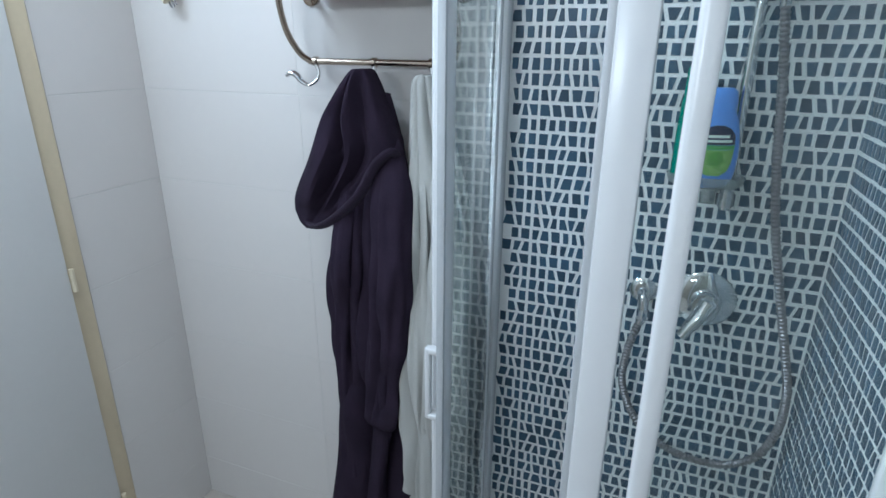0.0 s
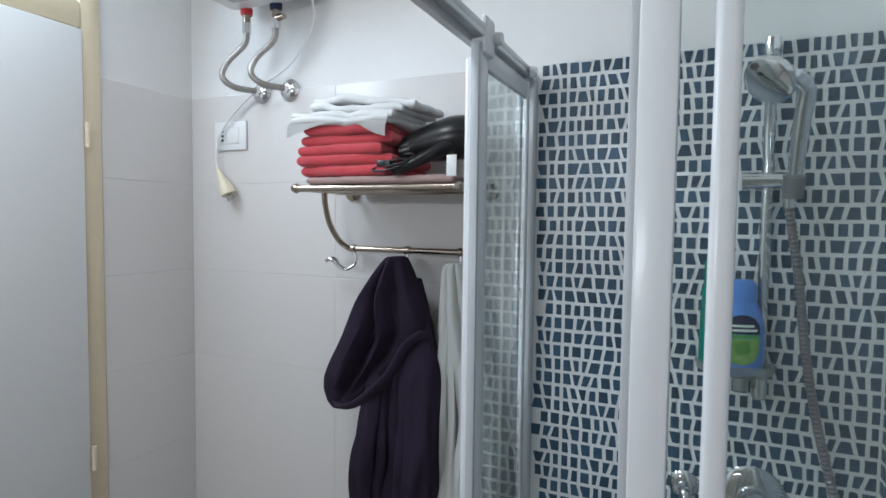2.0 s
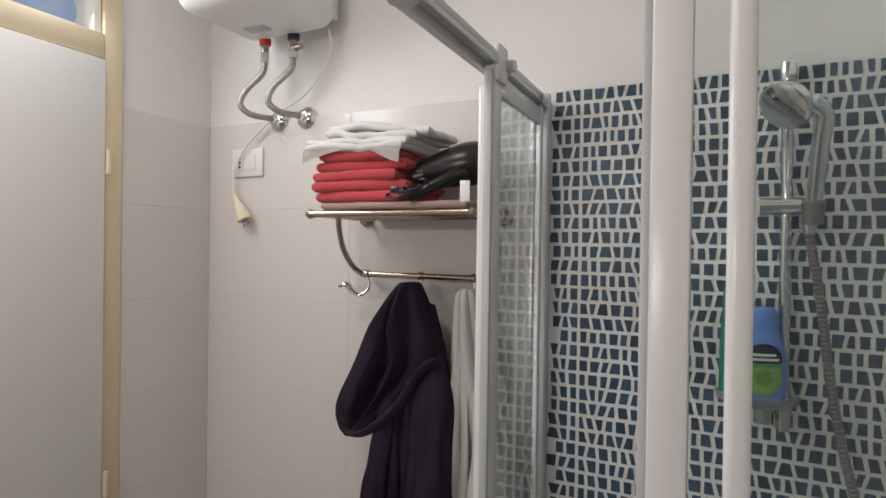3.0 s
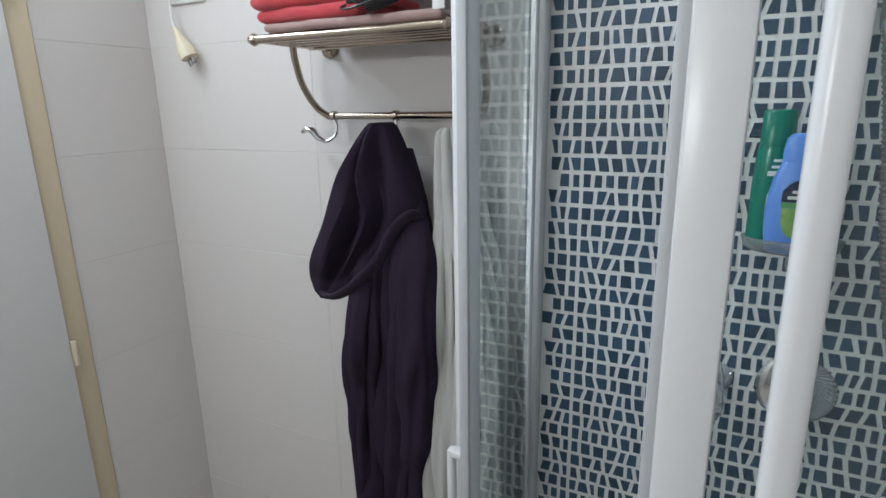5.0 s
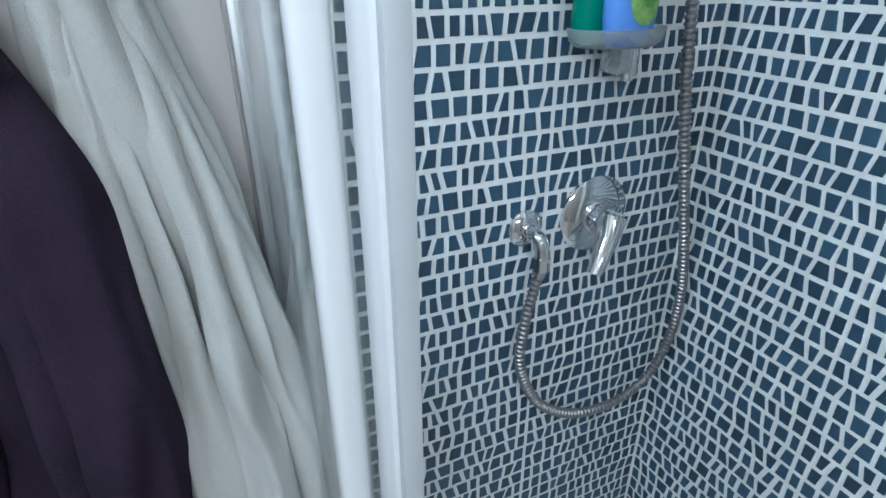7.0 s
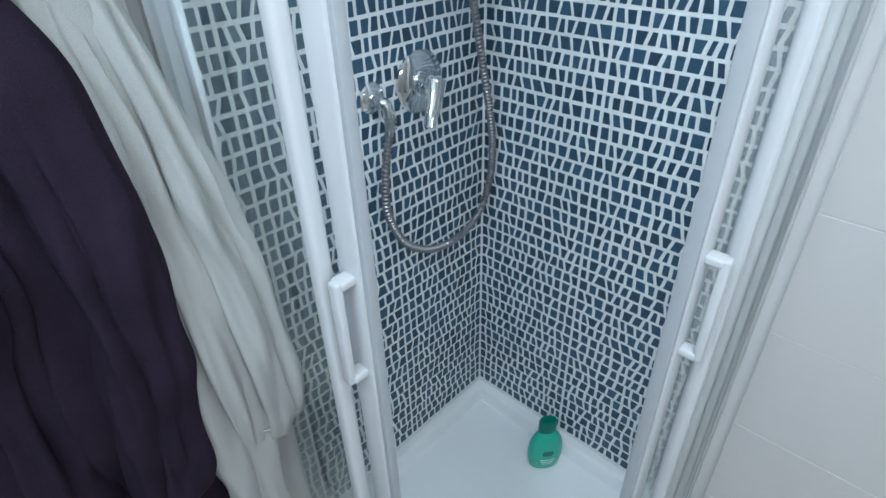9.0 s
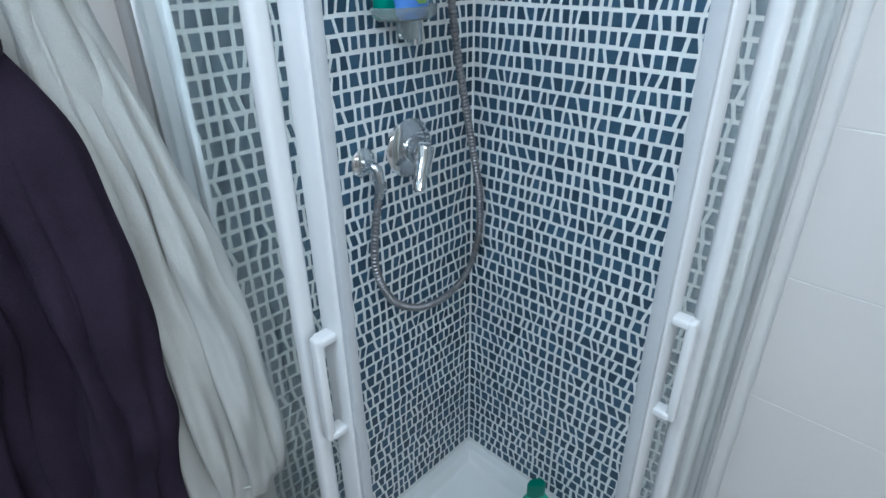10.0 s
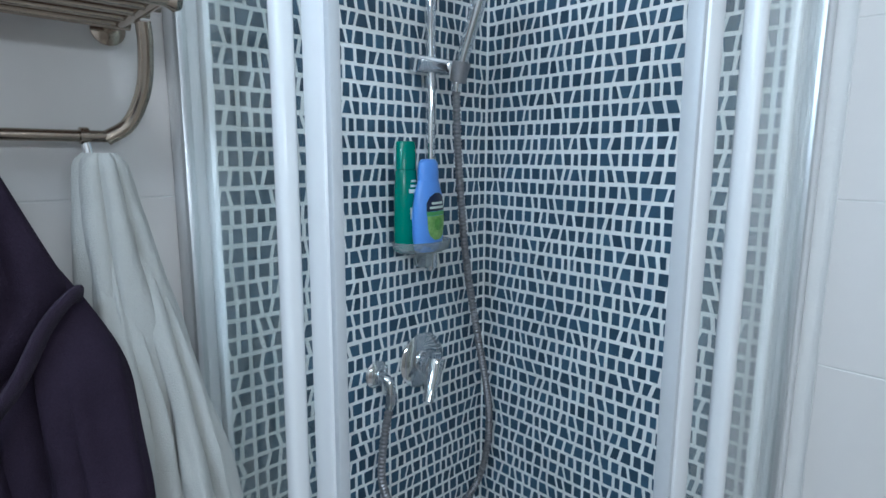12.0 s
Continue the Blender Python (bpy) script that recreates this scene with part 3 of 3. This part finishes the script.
on_rack("hook_bar", tube([(X0 + 0.028, -0.05, BARZ), (X1 - 0.028, -0.05, BARZ)], 0.0078, 14), NICKEL)
for x in (-1.158, -0.998, -0.853):
    on_rack("ring", lathe([(0.0085, -0.006), (0.0115, -0.005), (0.0115, 0.005), (0.0085, 0.006)], (x, -0.05, BARZ), "x", 20), NICKEL)
    if x < -1.1:
        hk = [(x, -0.052, BARZ - 0.008), (x + 0.010, -0.056, BARZ - 0.024), (x + 0.008, -0.062, BARZ - 0.042), (x - 0.010, -0.070, BARZ - 0.054), (x - 0.028, -0.076, BARZ - 0.045), (x - 0.036, -0.080, BARZ - 0.033), (x - 0.048, -0.084, BARZ - 0.026), (x - 0.062, -0.086, BARZ - 0.033)]
    else:
        hk = [(x, -0.052, BARZ - 0.008), (x + 0.002, -0.056, BARZ - 0.030), (x, -0.066, BARZ - 0.050), (x - 0.003, -0.082, BARZ - 0.054), (x - 0.006, -0.096, BARZ - 0.042), (x - 0.008, -0.104, BARZ - 0.034)]
    hk = smooth_path(hk, 7)
    on_rack("hook", tube(hk, lambda t: 0.0046 + 0.003 * math.sin(math.pi * max(0, t - 0.45) / 0.6), 12, flat=1.5), CHROME, "chrome hook")


def folded(name, label, x0, x1, y0, y1, z0, h, mat, seed, group="", tilt=0.0, rough=0.006):
    """One folded towel: a soft pillow-edged slab with a rounded fold along the front."""
    bm = box(x0, x1, y0, y1, z0, z0 + h)
    bmesh.ops.subdivide_edges(bm, edges=bm.edges, cuts=23, use_grid_fill=True)
    cx, cy, cz, hx, hy, r = (x0 + x1) / 2, (y0 + y1) / 2, z0 + h / 2, (x1 - x0) / 2, (y1 - y0) / 2, h * 0.55
    for v in bm.verts:
        u, w = (v.co.x - cx) / hx, (v.co.y - cy) / hy
        u, w = math.copysign(1 - max(0.0, 1 - abs(u)) ** 1.9, u), math.copysign(1 - max(0.0, 1 - abs(w)) ** 1.9, w)
        x, y = cx + u * hx, cy + w * hy
        d = min(hx * (1 - abs(u)), hy * (1 - abs(w)))
        k = math.sqrt(max(0.0, 1 - (1 - min(1, d / r)) ** 2)) * 0.9 + 0.1
        big = noise.noise(Vector((x * 9, y * 9, seed)))
        n = noise.noise(Vector((x * 26, y * 26, seed + 2)))
        v.co.z = cz + (v.co.z - cz) * k + rough * (0.6 * big + 0.4 * n) + tilt * (x - cx)
        v.co.x = x + 0.012 * noise.noise(Vector((y * 9, cz * 50, seed + 5))) * abs(u)
        v.co.y = y + 0.012 * noise.noise(Vector((x * 9, cz * 50, seed + 9))) * abs(w)
    return tagged(link_mesh(name, bm, mat), label, "towel", group)


folded("towel", "flat mauve towel lying on the nickel shelf", -1.17, -0.80, -0.235, -0.03, SZ + 0.0085, 0.017, MAUVE, 4)
z = SZ + 0.026
for i in range(5):
    folded("towel", "red terry towel folded in a stack on the shelf", -1.195 + (0.012, 0.0, 0.008, 0.004, 0.02)[i], -0.955 + (0.0, 0.01, -0.008, 0.006, -0.012)[i], -0.235 + 0.004 * (i % 2), -0.035, z, 0.0262, REDCLOTH, 11 + i, "stack of red towels")
    z += 0.0235
for i, (a, b, c, d, tl) in enumerate(((-1.21, -0.95, -0.242, -0.04, -0.02), (-1.22, -0.945, -0.235, -0.05, -0.03), (-1.17, -0.925, -0.225, -0.06, -0.06), (-1.165, -0.90, -0.215, -0.05, -0.09))):
    folded("cloth", "white linen cloth folded over the red towels", a, b, c, d, z - 0.003, 0.019, LINEN, 31 + 3 * i, "white cloths", tl, 0.018)
    z += 0.0145
# the corner of a white cloth that hangs over the front of the stack
bm = bmesh.new()
g = []
for j in range(13):
    row = []
    for k in range(9):
        u, w = j / 12, k / 8
        ripple = noise.noise(Vector((u * 7, 2.5, w * 1.5)))
        drop = 0.010 + 0.034 * abs(2 * u - 1.05) ** 1.6 + 0.007 * noise.noise(Vector((u * 5, 8, 0)))
        bend = math.sin(w * math.pi / 2)
        row.append(bm.verts.new((-1.216 + 0.262 * u + 0.004 * ripple, -0.215 - 0.030 * bend ** 0.6 - 0.007 * ripple * w, SZ + 0.166 - drop * w * w - 0.012 * u - 0.004 * w)))
    g.append(row)
for j in range(12):
    for k in range(8):
        bm.faces.new((g[j][k], g[j + 1][k], g[j + 1][k + 1], g[j][k + 1]))
bmesh.ops.solidify(bm, geom=bm.faces, thickness=0.003)
tagged(link_mesh("cloth", bm, LINEN), "white linen cloth edge hanging over red towels", "cloth", "white cloths")

dryer = thing("hair_dryer", "glossy black hair dryer lying on a mauve towel", "hair dryer", place=(-0.86, -0.15, SZ + 0.075))
barrel = smooth_path([(-0.070, -0.010, 0.018), (-0.02, 0.0, 0.028), (0.03, 0.01, 0.038), (0.072, 0.03, 0.040)], 10)
part("barrel", tube(barrel, lambda t: 0.034 + 0.015 * math.sin(t * 2.2) ** 1.2, 28), BLACK, dryer)
part("nozzle", tube([(-0.096, -0.016, 0.012), (-0.067, -0.009, 0.019)], lambda t: 0.031 + 0.003 * t, 24, flat=0.85), BLACK, dryer)
part("grip", tube(smooth_path([(0.035, -0.012, 0.020), (0.005, -0.05, 0.000), (-0.04, -0.075, -0.026), (-0.078, -0.086, -0.042)], 8), lambda t: 0.017 - 0.007 * t, 18), BLACK, dryer)
loop = []
for i in range(80):
    a = i / 80 * 2 * math.pi * 2.3
    loop.append((-0.098 + 0.042 * math.cos(a) * (1 - i / 220) + 0.0006 * i, -0.092 + 0.014 * math.sin(a), -0.038 + 0.011 * math.sin(a + 0.5) + 0.0003 * i))
part("cord", tube(loop, 0.0024, 8), BLACK, dryer, "black cord wound in loops")
part("cord_plug", box(-0.12, -0.085, -0.088, -0.066, -0.032, -0.016, 0.004), BLACK, dryer)
part("paper_tag", box(0.052, 0.074, -0.097, -0.0955, -0.055, -0.012, 0.0005), SHELL, dryer, "white paper tag")


# ---- bathrobes ----
purple = thing("bathrobe", "dark aubergine hooded bathrobe hanging from a chrome hook", "bathrobe", "bathrobes", place=(-1.0, -0.06, 1.57))


def on_robe(robe, name, bm, mat, label=""):
    ob = part(name, bm, mat, robe, label)
    ob.matrix_parent_inverse = Matrix.Translation(robe.location).inverted()
    return ob


on_robe(purple, "robe_body", drape([(0, -0.985, -0.085, 1.55, 0.03, 0.03), (0.12, -0.98, -0.095, 1.42, 0.065, 0.045), (0.3, -0.995, -0.11, 1.20, 0.100, 0.06), (0.6, -0.995, -0.115, 0.83, 0.108, 0.064),
                                    (1, -1.015, -0.115, 0.27, 0.118, 0.066)], 5, 0.55, 2.3, twist=0.8, sharp=0.65), ROBE)
on_robe(purple, "sleeve", drape([(0, -0.945, -0.11, 1.47, 0.02, 0.015), (0.12, -0.915, -0.155, 1.37, 0.045, 0.035), (0.35, -0.902, -0.185, 1.18, 0.05, 0.042), (0.65, -0.915, -0.19, 0.95, 0.05, 0.042), (0.96, -0.94, -0.185, 0.735, 0.05, 0.036), (1, -0.942, -0.183, 0.715, 0.040, 0.024)], 3, 0.40, 5.1, twist=0.8), ROBE)
on_robe(purple, "sleeve", drape([(0, -1.03, -0.11, 1.42, 0.02, 0.015), (0.2, -1.035, -0.165, 1.22, 0.036, 0.034), (0.31, -1.028, -0.182, 1.13, 0.046, 0.046), (0.40, -1.040, -0.162, 1.055, 0.036, 0.028), (0.6, -1.050, -0.150, 0.9, 0.036, 0.034), (1, -1.06, -0.145, 0.5, 0.038, 0.026)], 3, 0.5, 8.4, twist=2.4), ROBE)
# hood: a flattened bag that tips to one side
bm = bmesh.new()
SIDE = [(0, -1.022, -0.986, 1.604), (0.04, -1.034, -0.975, 1.594), (0.28, -1.098, -0.938, 1.50), (0.47, -1.140, -0.906, 1.425), (0.60, -1.168, -0.935, 1.375), (0.75, -1.198, -0.985, 1.318), (0.88, -1.212, -1.045, 1.268), (0.96, -1.205, -1.09, 1.237), (1.0, -1.175, -1.13, 1.222)]
rings = []
for i in range(61):
    t = i / 60
    xl, xr, z = soft_spline(SIDE, t)
    cx, w = (xl + xr) / 2, (xr - xl) / 2
    ring = []
    for k in range(64):
        a = 2 * math.pi * k / 64
        f = noise.noise(Vector((math.cos(a) * 2.2 + 4, math.sin(a) * 2.2, t * 2.4)))
        crease = math.sin(6.2 * math.cos(a) + 2.4 * t + 0.9) * min(1, t * 4) * (1.05 - t)
        dep = (0.032 + 0.045 * math.sin(min(1, t * 1.15) * math.pi) ** 0.8)
        u, front = math.cos(a), max(0.0, math.sin(a))
        fade = min(1, t * 5) * min(1, (1.0 - t) * 4)
        gully = 0.95 * math.exp(-((u + 0.30 - 0.35 * t) / 0.17) ** 2) + 0.45 * math.exp(-((u - 0.48 + 0.15 * t) / 0.13) ** 2)
        y = -0.118 - dep * math.sin(a) * (1.12 + 0.25 * f + 0.22 * crease - gully * fade * front)
        ring.append(bm.verts.new((cx + w * math.cos(a) * (1 + 0.03 * f), y, z + 0.02 * math.cos(a) * t * (1 - t))))
    rings.append(ring)
for a, b in zip(rings, rings[1:]):
    for k in range(64):
        bm.faces.new((a[k], b[k], b[(k + 1) % 64], a[(k + 1) % 64]))
bm.faces.new(rings[0])
bm.faces.new(list(reversed(rings[-1])))
bmesh.ops.recalc_face_normals(bm, faces=bm.faces)
on_robe(purple, "hood", bm, ROBE)
hem = smooth_path([(-0.905, -0.125, 1.405), (-0.912, -0.165, 1.432), (-0.945, -0.178, 1.402), (-0.985, -0.184, 1.334), (-1.045, -0.184, 1.276), (-1.10, -0.172, 1.242), (-1.15, -0.150, 1.232), (-1.188, -0.122, 1.262)], 8)
on_robe(purple, "hood_hem", tube(hem, lambda t: 0.0145 - 0.008 * abs(2 * t - 1) ** 3, 14, flat=0.5), ROBEHEM, "stitched hood hem")

purple.location.x += 0.010

white = thing("bathrobe", "grey-white cotton bathrobe hanging beside the shower cabin", "bathrobe", "bathrobes", place=(-0.853, -0.06, 1.57))
on_robe(white, "robe_body", drape([(0, -0.855, -0.092, 1.594, 0.018, 0.030), (0.02, -0.855, -0.094, 1.580, 0.032, 0.042), (0.2, -0.838, -0.095, 1.38, 0.056, 0.045), (0.4, -0.815, -0.10, 1.15, 0.070, 0.052), (0.7, -0.805, -0.105, 0.8, 0.078, 0.056),
                                   (1, -0.81, -0.105, 0.38, 0.08, 0.056)], 7, 0.62, 1.2, twist=0.9, sharp=0.6), WROBE)
on_robe(white, "sleeve", drape([(0, -0.850, -0.095, 1.555, 0.012, 0.012), (0.15, -0.822, -0.110, 1.42, 0.024, 0.026), (0.32, -0.803, -0.132, 1.28, 0.034, 0.033), (0.55, -0.782, -0.165, 1.12, 0.040, 0.038), (0.8, -0.770, -0.195, 0.92, 0.042, 0.040), (0.94, -0.770, -0.203, 0.80, 0.046, 0.042), (1, -0.775, -0.20, 0.745, 0.038, 0.028)], 4, 0.62, 3.7, twist=0.7, sharp=0.6), WROBE)
on_robe(white, "sleeve", drape([(0, -0.862, -0.095, 1.555, 0.012, 0.012), (0.15, -0.860, -0.115, 1.41, 0.024, 0.026), (0.3, -0.852, -0.142, 1.26, 0.034, 0.033), (0.55, -0.838, -0.172, 1.02, 0.042, 0.037), (0.8, -0.83, -0.185, 0.75, 0.045, 0.036), (1, -0.828, -0.18, 0.53, 0.046, 0.03)], 4, 0.62, 6.6, twist=0.5, sharp=0.6), WROBE)
cuff = [(-0.774 + 0.040 * math.cos(a), -0.201 + 0.032 * math.sin(a), 0.772 + 0.004 * math.sin(3 * a)) for a in (2 * math.pi * k / 28 for k in range(29))]
on_robe(white, "cuff_seam", tube(cuff, 0.0018, 8), WROBE, "stitched cuff seam")
white.location.x += 0.008


# ---- water heater, hoses, socket and plug ----
heater = thing("water_heater", "white electric water heater hung high on the wall", "water heater", place=(-1.415, 0, 2.27))
bm = box(-0.155, 0.155, -0.33, -0.045, 0.0, 0.44, 0.045, 5)
part("tank_shell", bm, SHELL, heater, "white rounded casing")
part("wall_mount", box(-0.12, 0.12, -0.05, -0.001, 0.05, 0.40, 0.004), SHELL, heater)
part("base_panel", box(-0.075, -0.005, -0.165, -0.130, -0.003, 0.004, 0.001), SEAL, heater, "grey type plate")
for dx, mt, lb in ((-0.085, REDP, "red hot-water collar"), (0.018, NAVY, "blue cold-water collar")):
    part("collar", lathe([(0.0, -0.014), (0.016, -0.013), (0.017, 0.004), (0.0, 0.004)], (dx, -0.07, 0.0), sides=20), mt, heater, lb)
    part("pipe_stub", tube([(dx, -0.07, -0.012), (dx, -0.07, -0.062)], 0.0105, 14), NICKEL, heater)
part("safety_valve", tube([(0.018, -0.07, -0.035), (0.050, -0.075, -0.035)], lambda t: 0.011 - 0.003 * t, 12), NICKEL, heater, "side safety valve")
for x0, x1 in ((-1.50, -1.506), (-1.397, -1.405)):
    h = thing("water_hose", "braided steel hose between heater and wall valve", "hose", "heater hoses", place=(x1, 0, 2.057))
    pts = smooth_path([(x0, -0.07, 2.212), (x0 - 0.004, -0.076, 2.175), (x0 - 0.045, -0.098, 2.125), (x0 - 0.056, -0.105, 2.085), (x0 - 0.036, -0.082, 2.060), (x1, -0.03, 2.057)], 10)
    ob = part("braid", tube(pts, 0.0085, 14), BRAID, h)
    ob.matrix_parent_inverse = Matrix.Translation(h.location).inverted()
    part("nut", tube([(x0 - x1, -0.07, 0.150), (x0 - x1, -0.07, 0.178)], 0.0125, 6), CHROME, h)
    part("wall_rosette", lathe([(0.032, 0.001), (0.032, 0.005), (0.024, 0.014), (0.013, 0.018), (0.0, 0.018)], axis="y", sides=30), CHROME, h, "chrome wall rosette")
    part("end_nut", tube([(-0.004, -0.03, 0), (0, -0.014, 0)], 0.0125, 6), CHROME, h)

plate = thing("wall_socket", "white three-module wall socket plate on the tiles", "socket", place=(-1.625, 0, 1.938))
part("cover_plate", box(-0.062, 0.062, -0.0095, -0.001, -0.043, 0.043, 0.003), SHELL, plate)
part("socket_module", box(-0.038, -0.014, -0.0125, -0.008, -0.024, 0.024, 0.002), SHELL, plate)
part("blank_module", box(-0.013, 0.036, -0.0115, -0.008, -0.024, 0.024, 0.002), SHELL, plate)
for dz in (-0.013, 0.0, 0.013):
    part("pin_hole", lathe([(0.0, 0.0131), (0.0042, 0.0131), (0.0042, 0.0118)], (-0.026, 0, dz), "y", 12), DARK, plate)

cord = thing("power_cord", "cream power cord with unplugged plug hanging from the heater", "power cord", place=(-1.63, -0.03, 1.76))
pts = smooth_path([(-1.285, -0.06, 2.275), (-1.30, -0.035, 2.22), (-1.38, -0.022, 2.13), (-1.50, -0.018, 2.07), (-1.60, -0.020, 2.00), (-1.655, -0.024, 1.93), (-1.662, -0.026, 1.87), (-1.655, -0.028, 1.835)], 8)
ob = part("cable", tube(pts, 0.0032, 8), SHELL, cord, "off-white cable")
ob.matrix_parent_inverse = Matrix.Translation(cord.location).inverted()
a, b = Vector((-1.655, -0.028, 1.838)), Vector((-1.606, -0.034, 1.762))
ob = part("plug", tube([a.lerp(b, t / 10) for t in range(11)], lambda t: 0.006 + 0.016 * min(1, t * 1.3) ** 1.3, 16, flat=0.6), IVORY, cord, "ivory plug")
ob.matrix_parent_inverse = Matrix.Translation(cord.location).inverted()
side = Vector((0.9, 0, 0.42)).normalized()
for k in (-1, 0, 1):
    p = b + side * 0.0095 * k
    ob = part("pin", tube([p, p + (b - a).normalized() * 0.019], 0.0024, 8), STEEL, cord, "metal pin")
    ob.matrix_parent_inverse = Matrix.Translation(cord.location).inverted()

# ---- white wall tiles ----
GAP = 0.0018
tile_cache = {}


def wall_tile(parent, m, w, h):
    """A glazed tile, its face towards -y of m, on shared mesh data."""
    key = (round(w, 4), round(h, 4))
    if key not in tile_cache:
        bm = box(-w / 2, w / 2, -0.0055, 0.0045, -h / 2, h / 2)
        face = min(bm.faces, key=lambda f: f.calc_center_median().y)
        bmesh.ops.bevel(bm, geom=list(face.edges), offset=0.0011, segments=2, profile=0.5, affect="EDGES")
        me = bpy.data.meshes.new("tile")
        bm.to_mesh(me)
        bm.free()
        me.materials.append(TILE)
        tile_cache[key] = me
    ob = new("tile", tile_cache[key])
    ob.parent = parent
    ob.matrix_world = m
    return ob


def tiling(parent, cols, place):
    """Rows of tiles from the tile top down; cols are (from, to) along the wall."""
    z1 = TILE_TOP
    while z1 > FLOORZ + 0.03:
        z0 = max(z1 - ROW, FLOORZ + 0.002)
        for a, b in cols:
            wall_tile(parent, place((a + b) / 2, (z0 + z1) / 2), b - a - GAP, z1 - z0 - GAP)
        z1 -= ROW


def bed(name, x0, x1, y0, y1, parent):
    ob = part(name, box(x0, x1, y0, y1, FLOORZ, TILE_TOP - 0.001), JOINT, parent, "pale tile joints")
    return ob


bed("joint_bed", LEFT, EDGE - 0.02, -0.0004, 0.0062, wall_north)
bed("joint_bed", -0.0004, 0.0062, FRONT, EDGE - 0.02, wall_east)
bed("joint_bed", LEFT - 0.0062, LEFT + 0.0004, -0.298, 0.0, wall_west)
tiling(wall_north, [(LEFT, -1.25), (-1.25, EDGE - 0.0215)], lambda u, z: pose(u, 0.0042, z))
tiling(wall_east, [(FRONT, -1.78), (-1.78, -1.25), (-1.25, EDGE - 0.0215)], lambda u, z: pose(0.0042, u, z, 0, 0, -90))
tiling(wall_west, [(-0.298, 0.0)], lambda u, z: pose(LEFT - 0.0042, u, z, 0, 0, 90))

# ---- blue mosaic ----
SHEET, MROW, MTOP = 0.305, 0.0325, 2.058
rng = random.Random(7)


def sheet_rows(rows):
    """One mosaic sheet: rows of uneven four-sided chips, as lists of corner offsets."""
    out = []
    for r in range(rows):
        n = rng.choice((13, 13, 14, 14))
        cuts = [0.0]
        for i in range(n):
            cuts.append(cuts[-1] + rng.uniform(0.75, 1.3))
        cuts = [c / cuts[-1] * SHEET for c in cuts]
        leans = [0.0] + [rng.choice((0, rng.uniform(-0.0085, 0.0085), rng.uniform(-0.0065, 0.0065))) for i in range(n - 1)] + [0.0]
        row = []
        for i in range(n):
            g = 0.0039 + rng.uniform(-0.0006, 0.0008)
            h = 0.0122 + rng.uniform(-0.0007, 0.0007)
            row.append((cuts[i] + g, cuts[i + 1] - g, leans[i], leans[i + 1], h))
        out.append(row)
    return out


SHEETS = [sheet_rows(9) for i in range(4)]
chip_cache = {}


def chip_mesh(wb, wt, shift, h):
    """Corner heights of a chip: bottom and top width, shift of the top, half height."""
    lo = [(-wb / 2, -h), (wb / 2, -h), (shift + wt / 2, h), (shift - wt / 2, h)]
    cx = sum(p[0] for p in lo) / 4
    vs = []
    for k, y in ((1.0, 0.001), (1.0, -0.0012), (0.945, -0.0020)):
        vs += [((p[0] - cx) * k + cx, y, p[1] * k) for p in lo]
    fs = [(8, 9, 10, 11)]
    for b in (0, 4):
        for i in range(4):
            j = (i + 1) % 4
            fs.append((b + i, b + j, b + 4 + j, b + 4 + i))
    return vs, fs


def mosaic(name, turn, near, label, flip):
    """Grout panel with its chips; those between the two heights of near are single pieces."""
    panel = tagged(link_mesh(name, box(EDGE + 0.0155, -0.0005, -0.0015, 0.006, FLOORZ + 0.005, MTOP), GROUT), label, "wall", kind="structure")
    panel.matrix_world = turn
    verts, faces, single = [], [], 0
    rows = int((MTOP - 0.09) / MROW)
    wob = random.Random(3)
    for r in range(rows):
        z = MTOP - 0.0165 - r * MROW
        for s in range(3):
            kind = (s * 2 + (r // 9) * 3) % 4
            for a, b, la, lb, h in SHEETS[kind][r % 9]:
                u0, u1 = -0.004 - (s + 1) * SHEET + a, -0.004 - (s + 1) * SHEET + b
                if u1 < EDGE + 0.02 or u0 < EDGE + 0.016:
                    continue
                wb, wt = (u1 - lb / 2) - (u0 - la / 2), (u1 + lb / 2) - (u0 + la / 2)
                wb, wt = max(wb, 0.0065), max(wt, 0.0065)
                shift = ((u1 + lb / 2) + (u0 + la / 2) - (u1 - lb / 2) - (u0 - la / 2)) / 2
                zz = z + wob.uniform(-0.0006, 0.0006)
                cx = ((u0 - la / 2) + (u1 - lb / 2)) / 2
                if flip:
                    cx, shift = EDGE + 0.015 - cx, -shift
                if near[0] < z < near[1] and single < 300:
                    key = (flip, kind, r % 9, round(a, 5))
                    if key not in chip_cache:
                        vs, fs = chip_mesh(wb, wt, shift, h)
                        me = bpy.data.meshes.new("chip")
                        me.from_pydata(vs, [], fs)
                        me.materials.append(CHIP)
                        chip_cache[key] = me
                    ob = new("chip", chip_cache[key])
                    ob.parent = panel
                    ob.location = (cx, -0.0015, zz)
                    single += 1
                else:
                    vs, fs = chip_mesh(wb, wt, shift, h)
                    base = len(verts)
                    verts += [(x + cx, y - 0.0015, q + zz) for x, y, q in vs]
                    faces += [tuple(base + i for i in f) for f in fs]
    me = bpy.data.meshes.new("chips")
    me.from_pydata(verts, [], faces)
    me.materials.append(CHIP)
    ob = new("chips", me)
    ob.parent = panel
    tagged(ob, "further blue glass chips", kind="stuff")
    return panel


mosaic("wall_mosaic_north", pose(0, -0.0005, 0), (1.12, 1.50), "blue trapezoid mosaic with white grout inside the shower", False)
mosaic("wall_mosaic_east", pose(-0.0005, EDGE + 0.015, 0, 0, 0, -90), (1.12, 1.50), "blue trapezoid mosaic with white grout on the shower side wall", True)
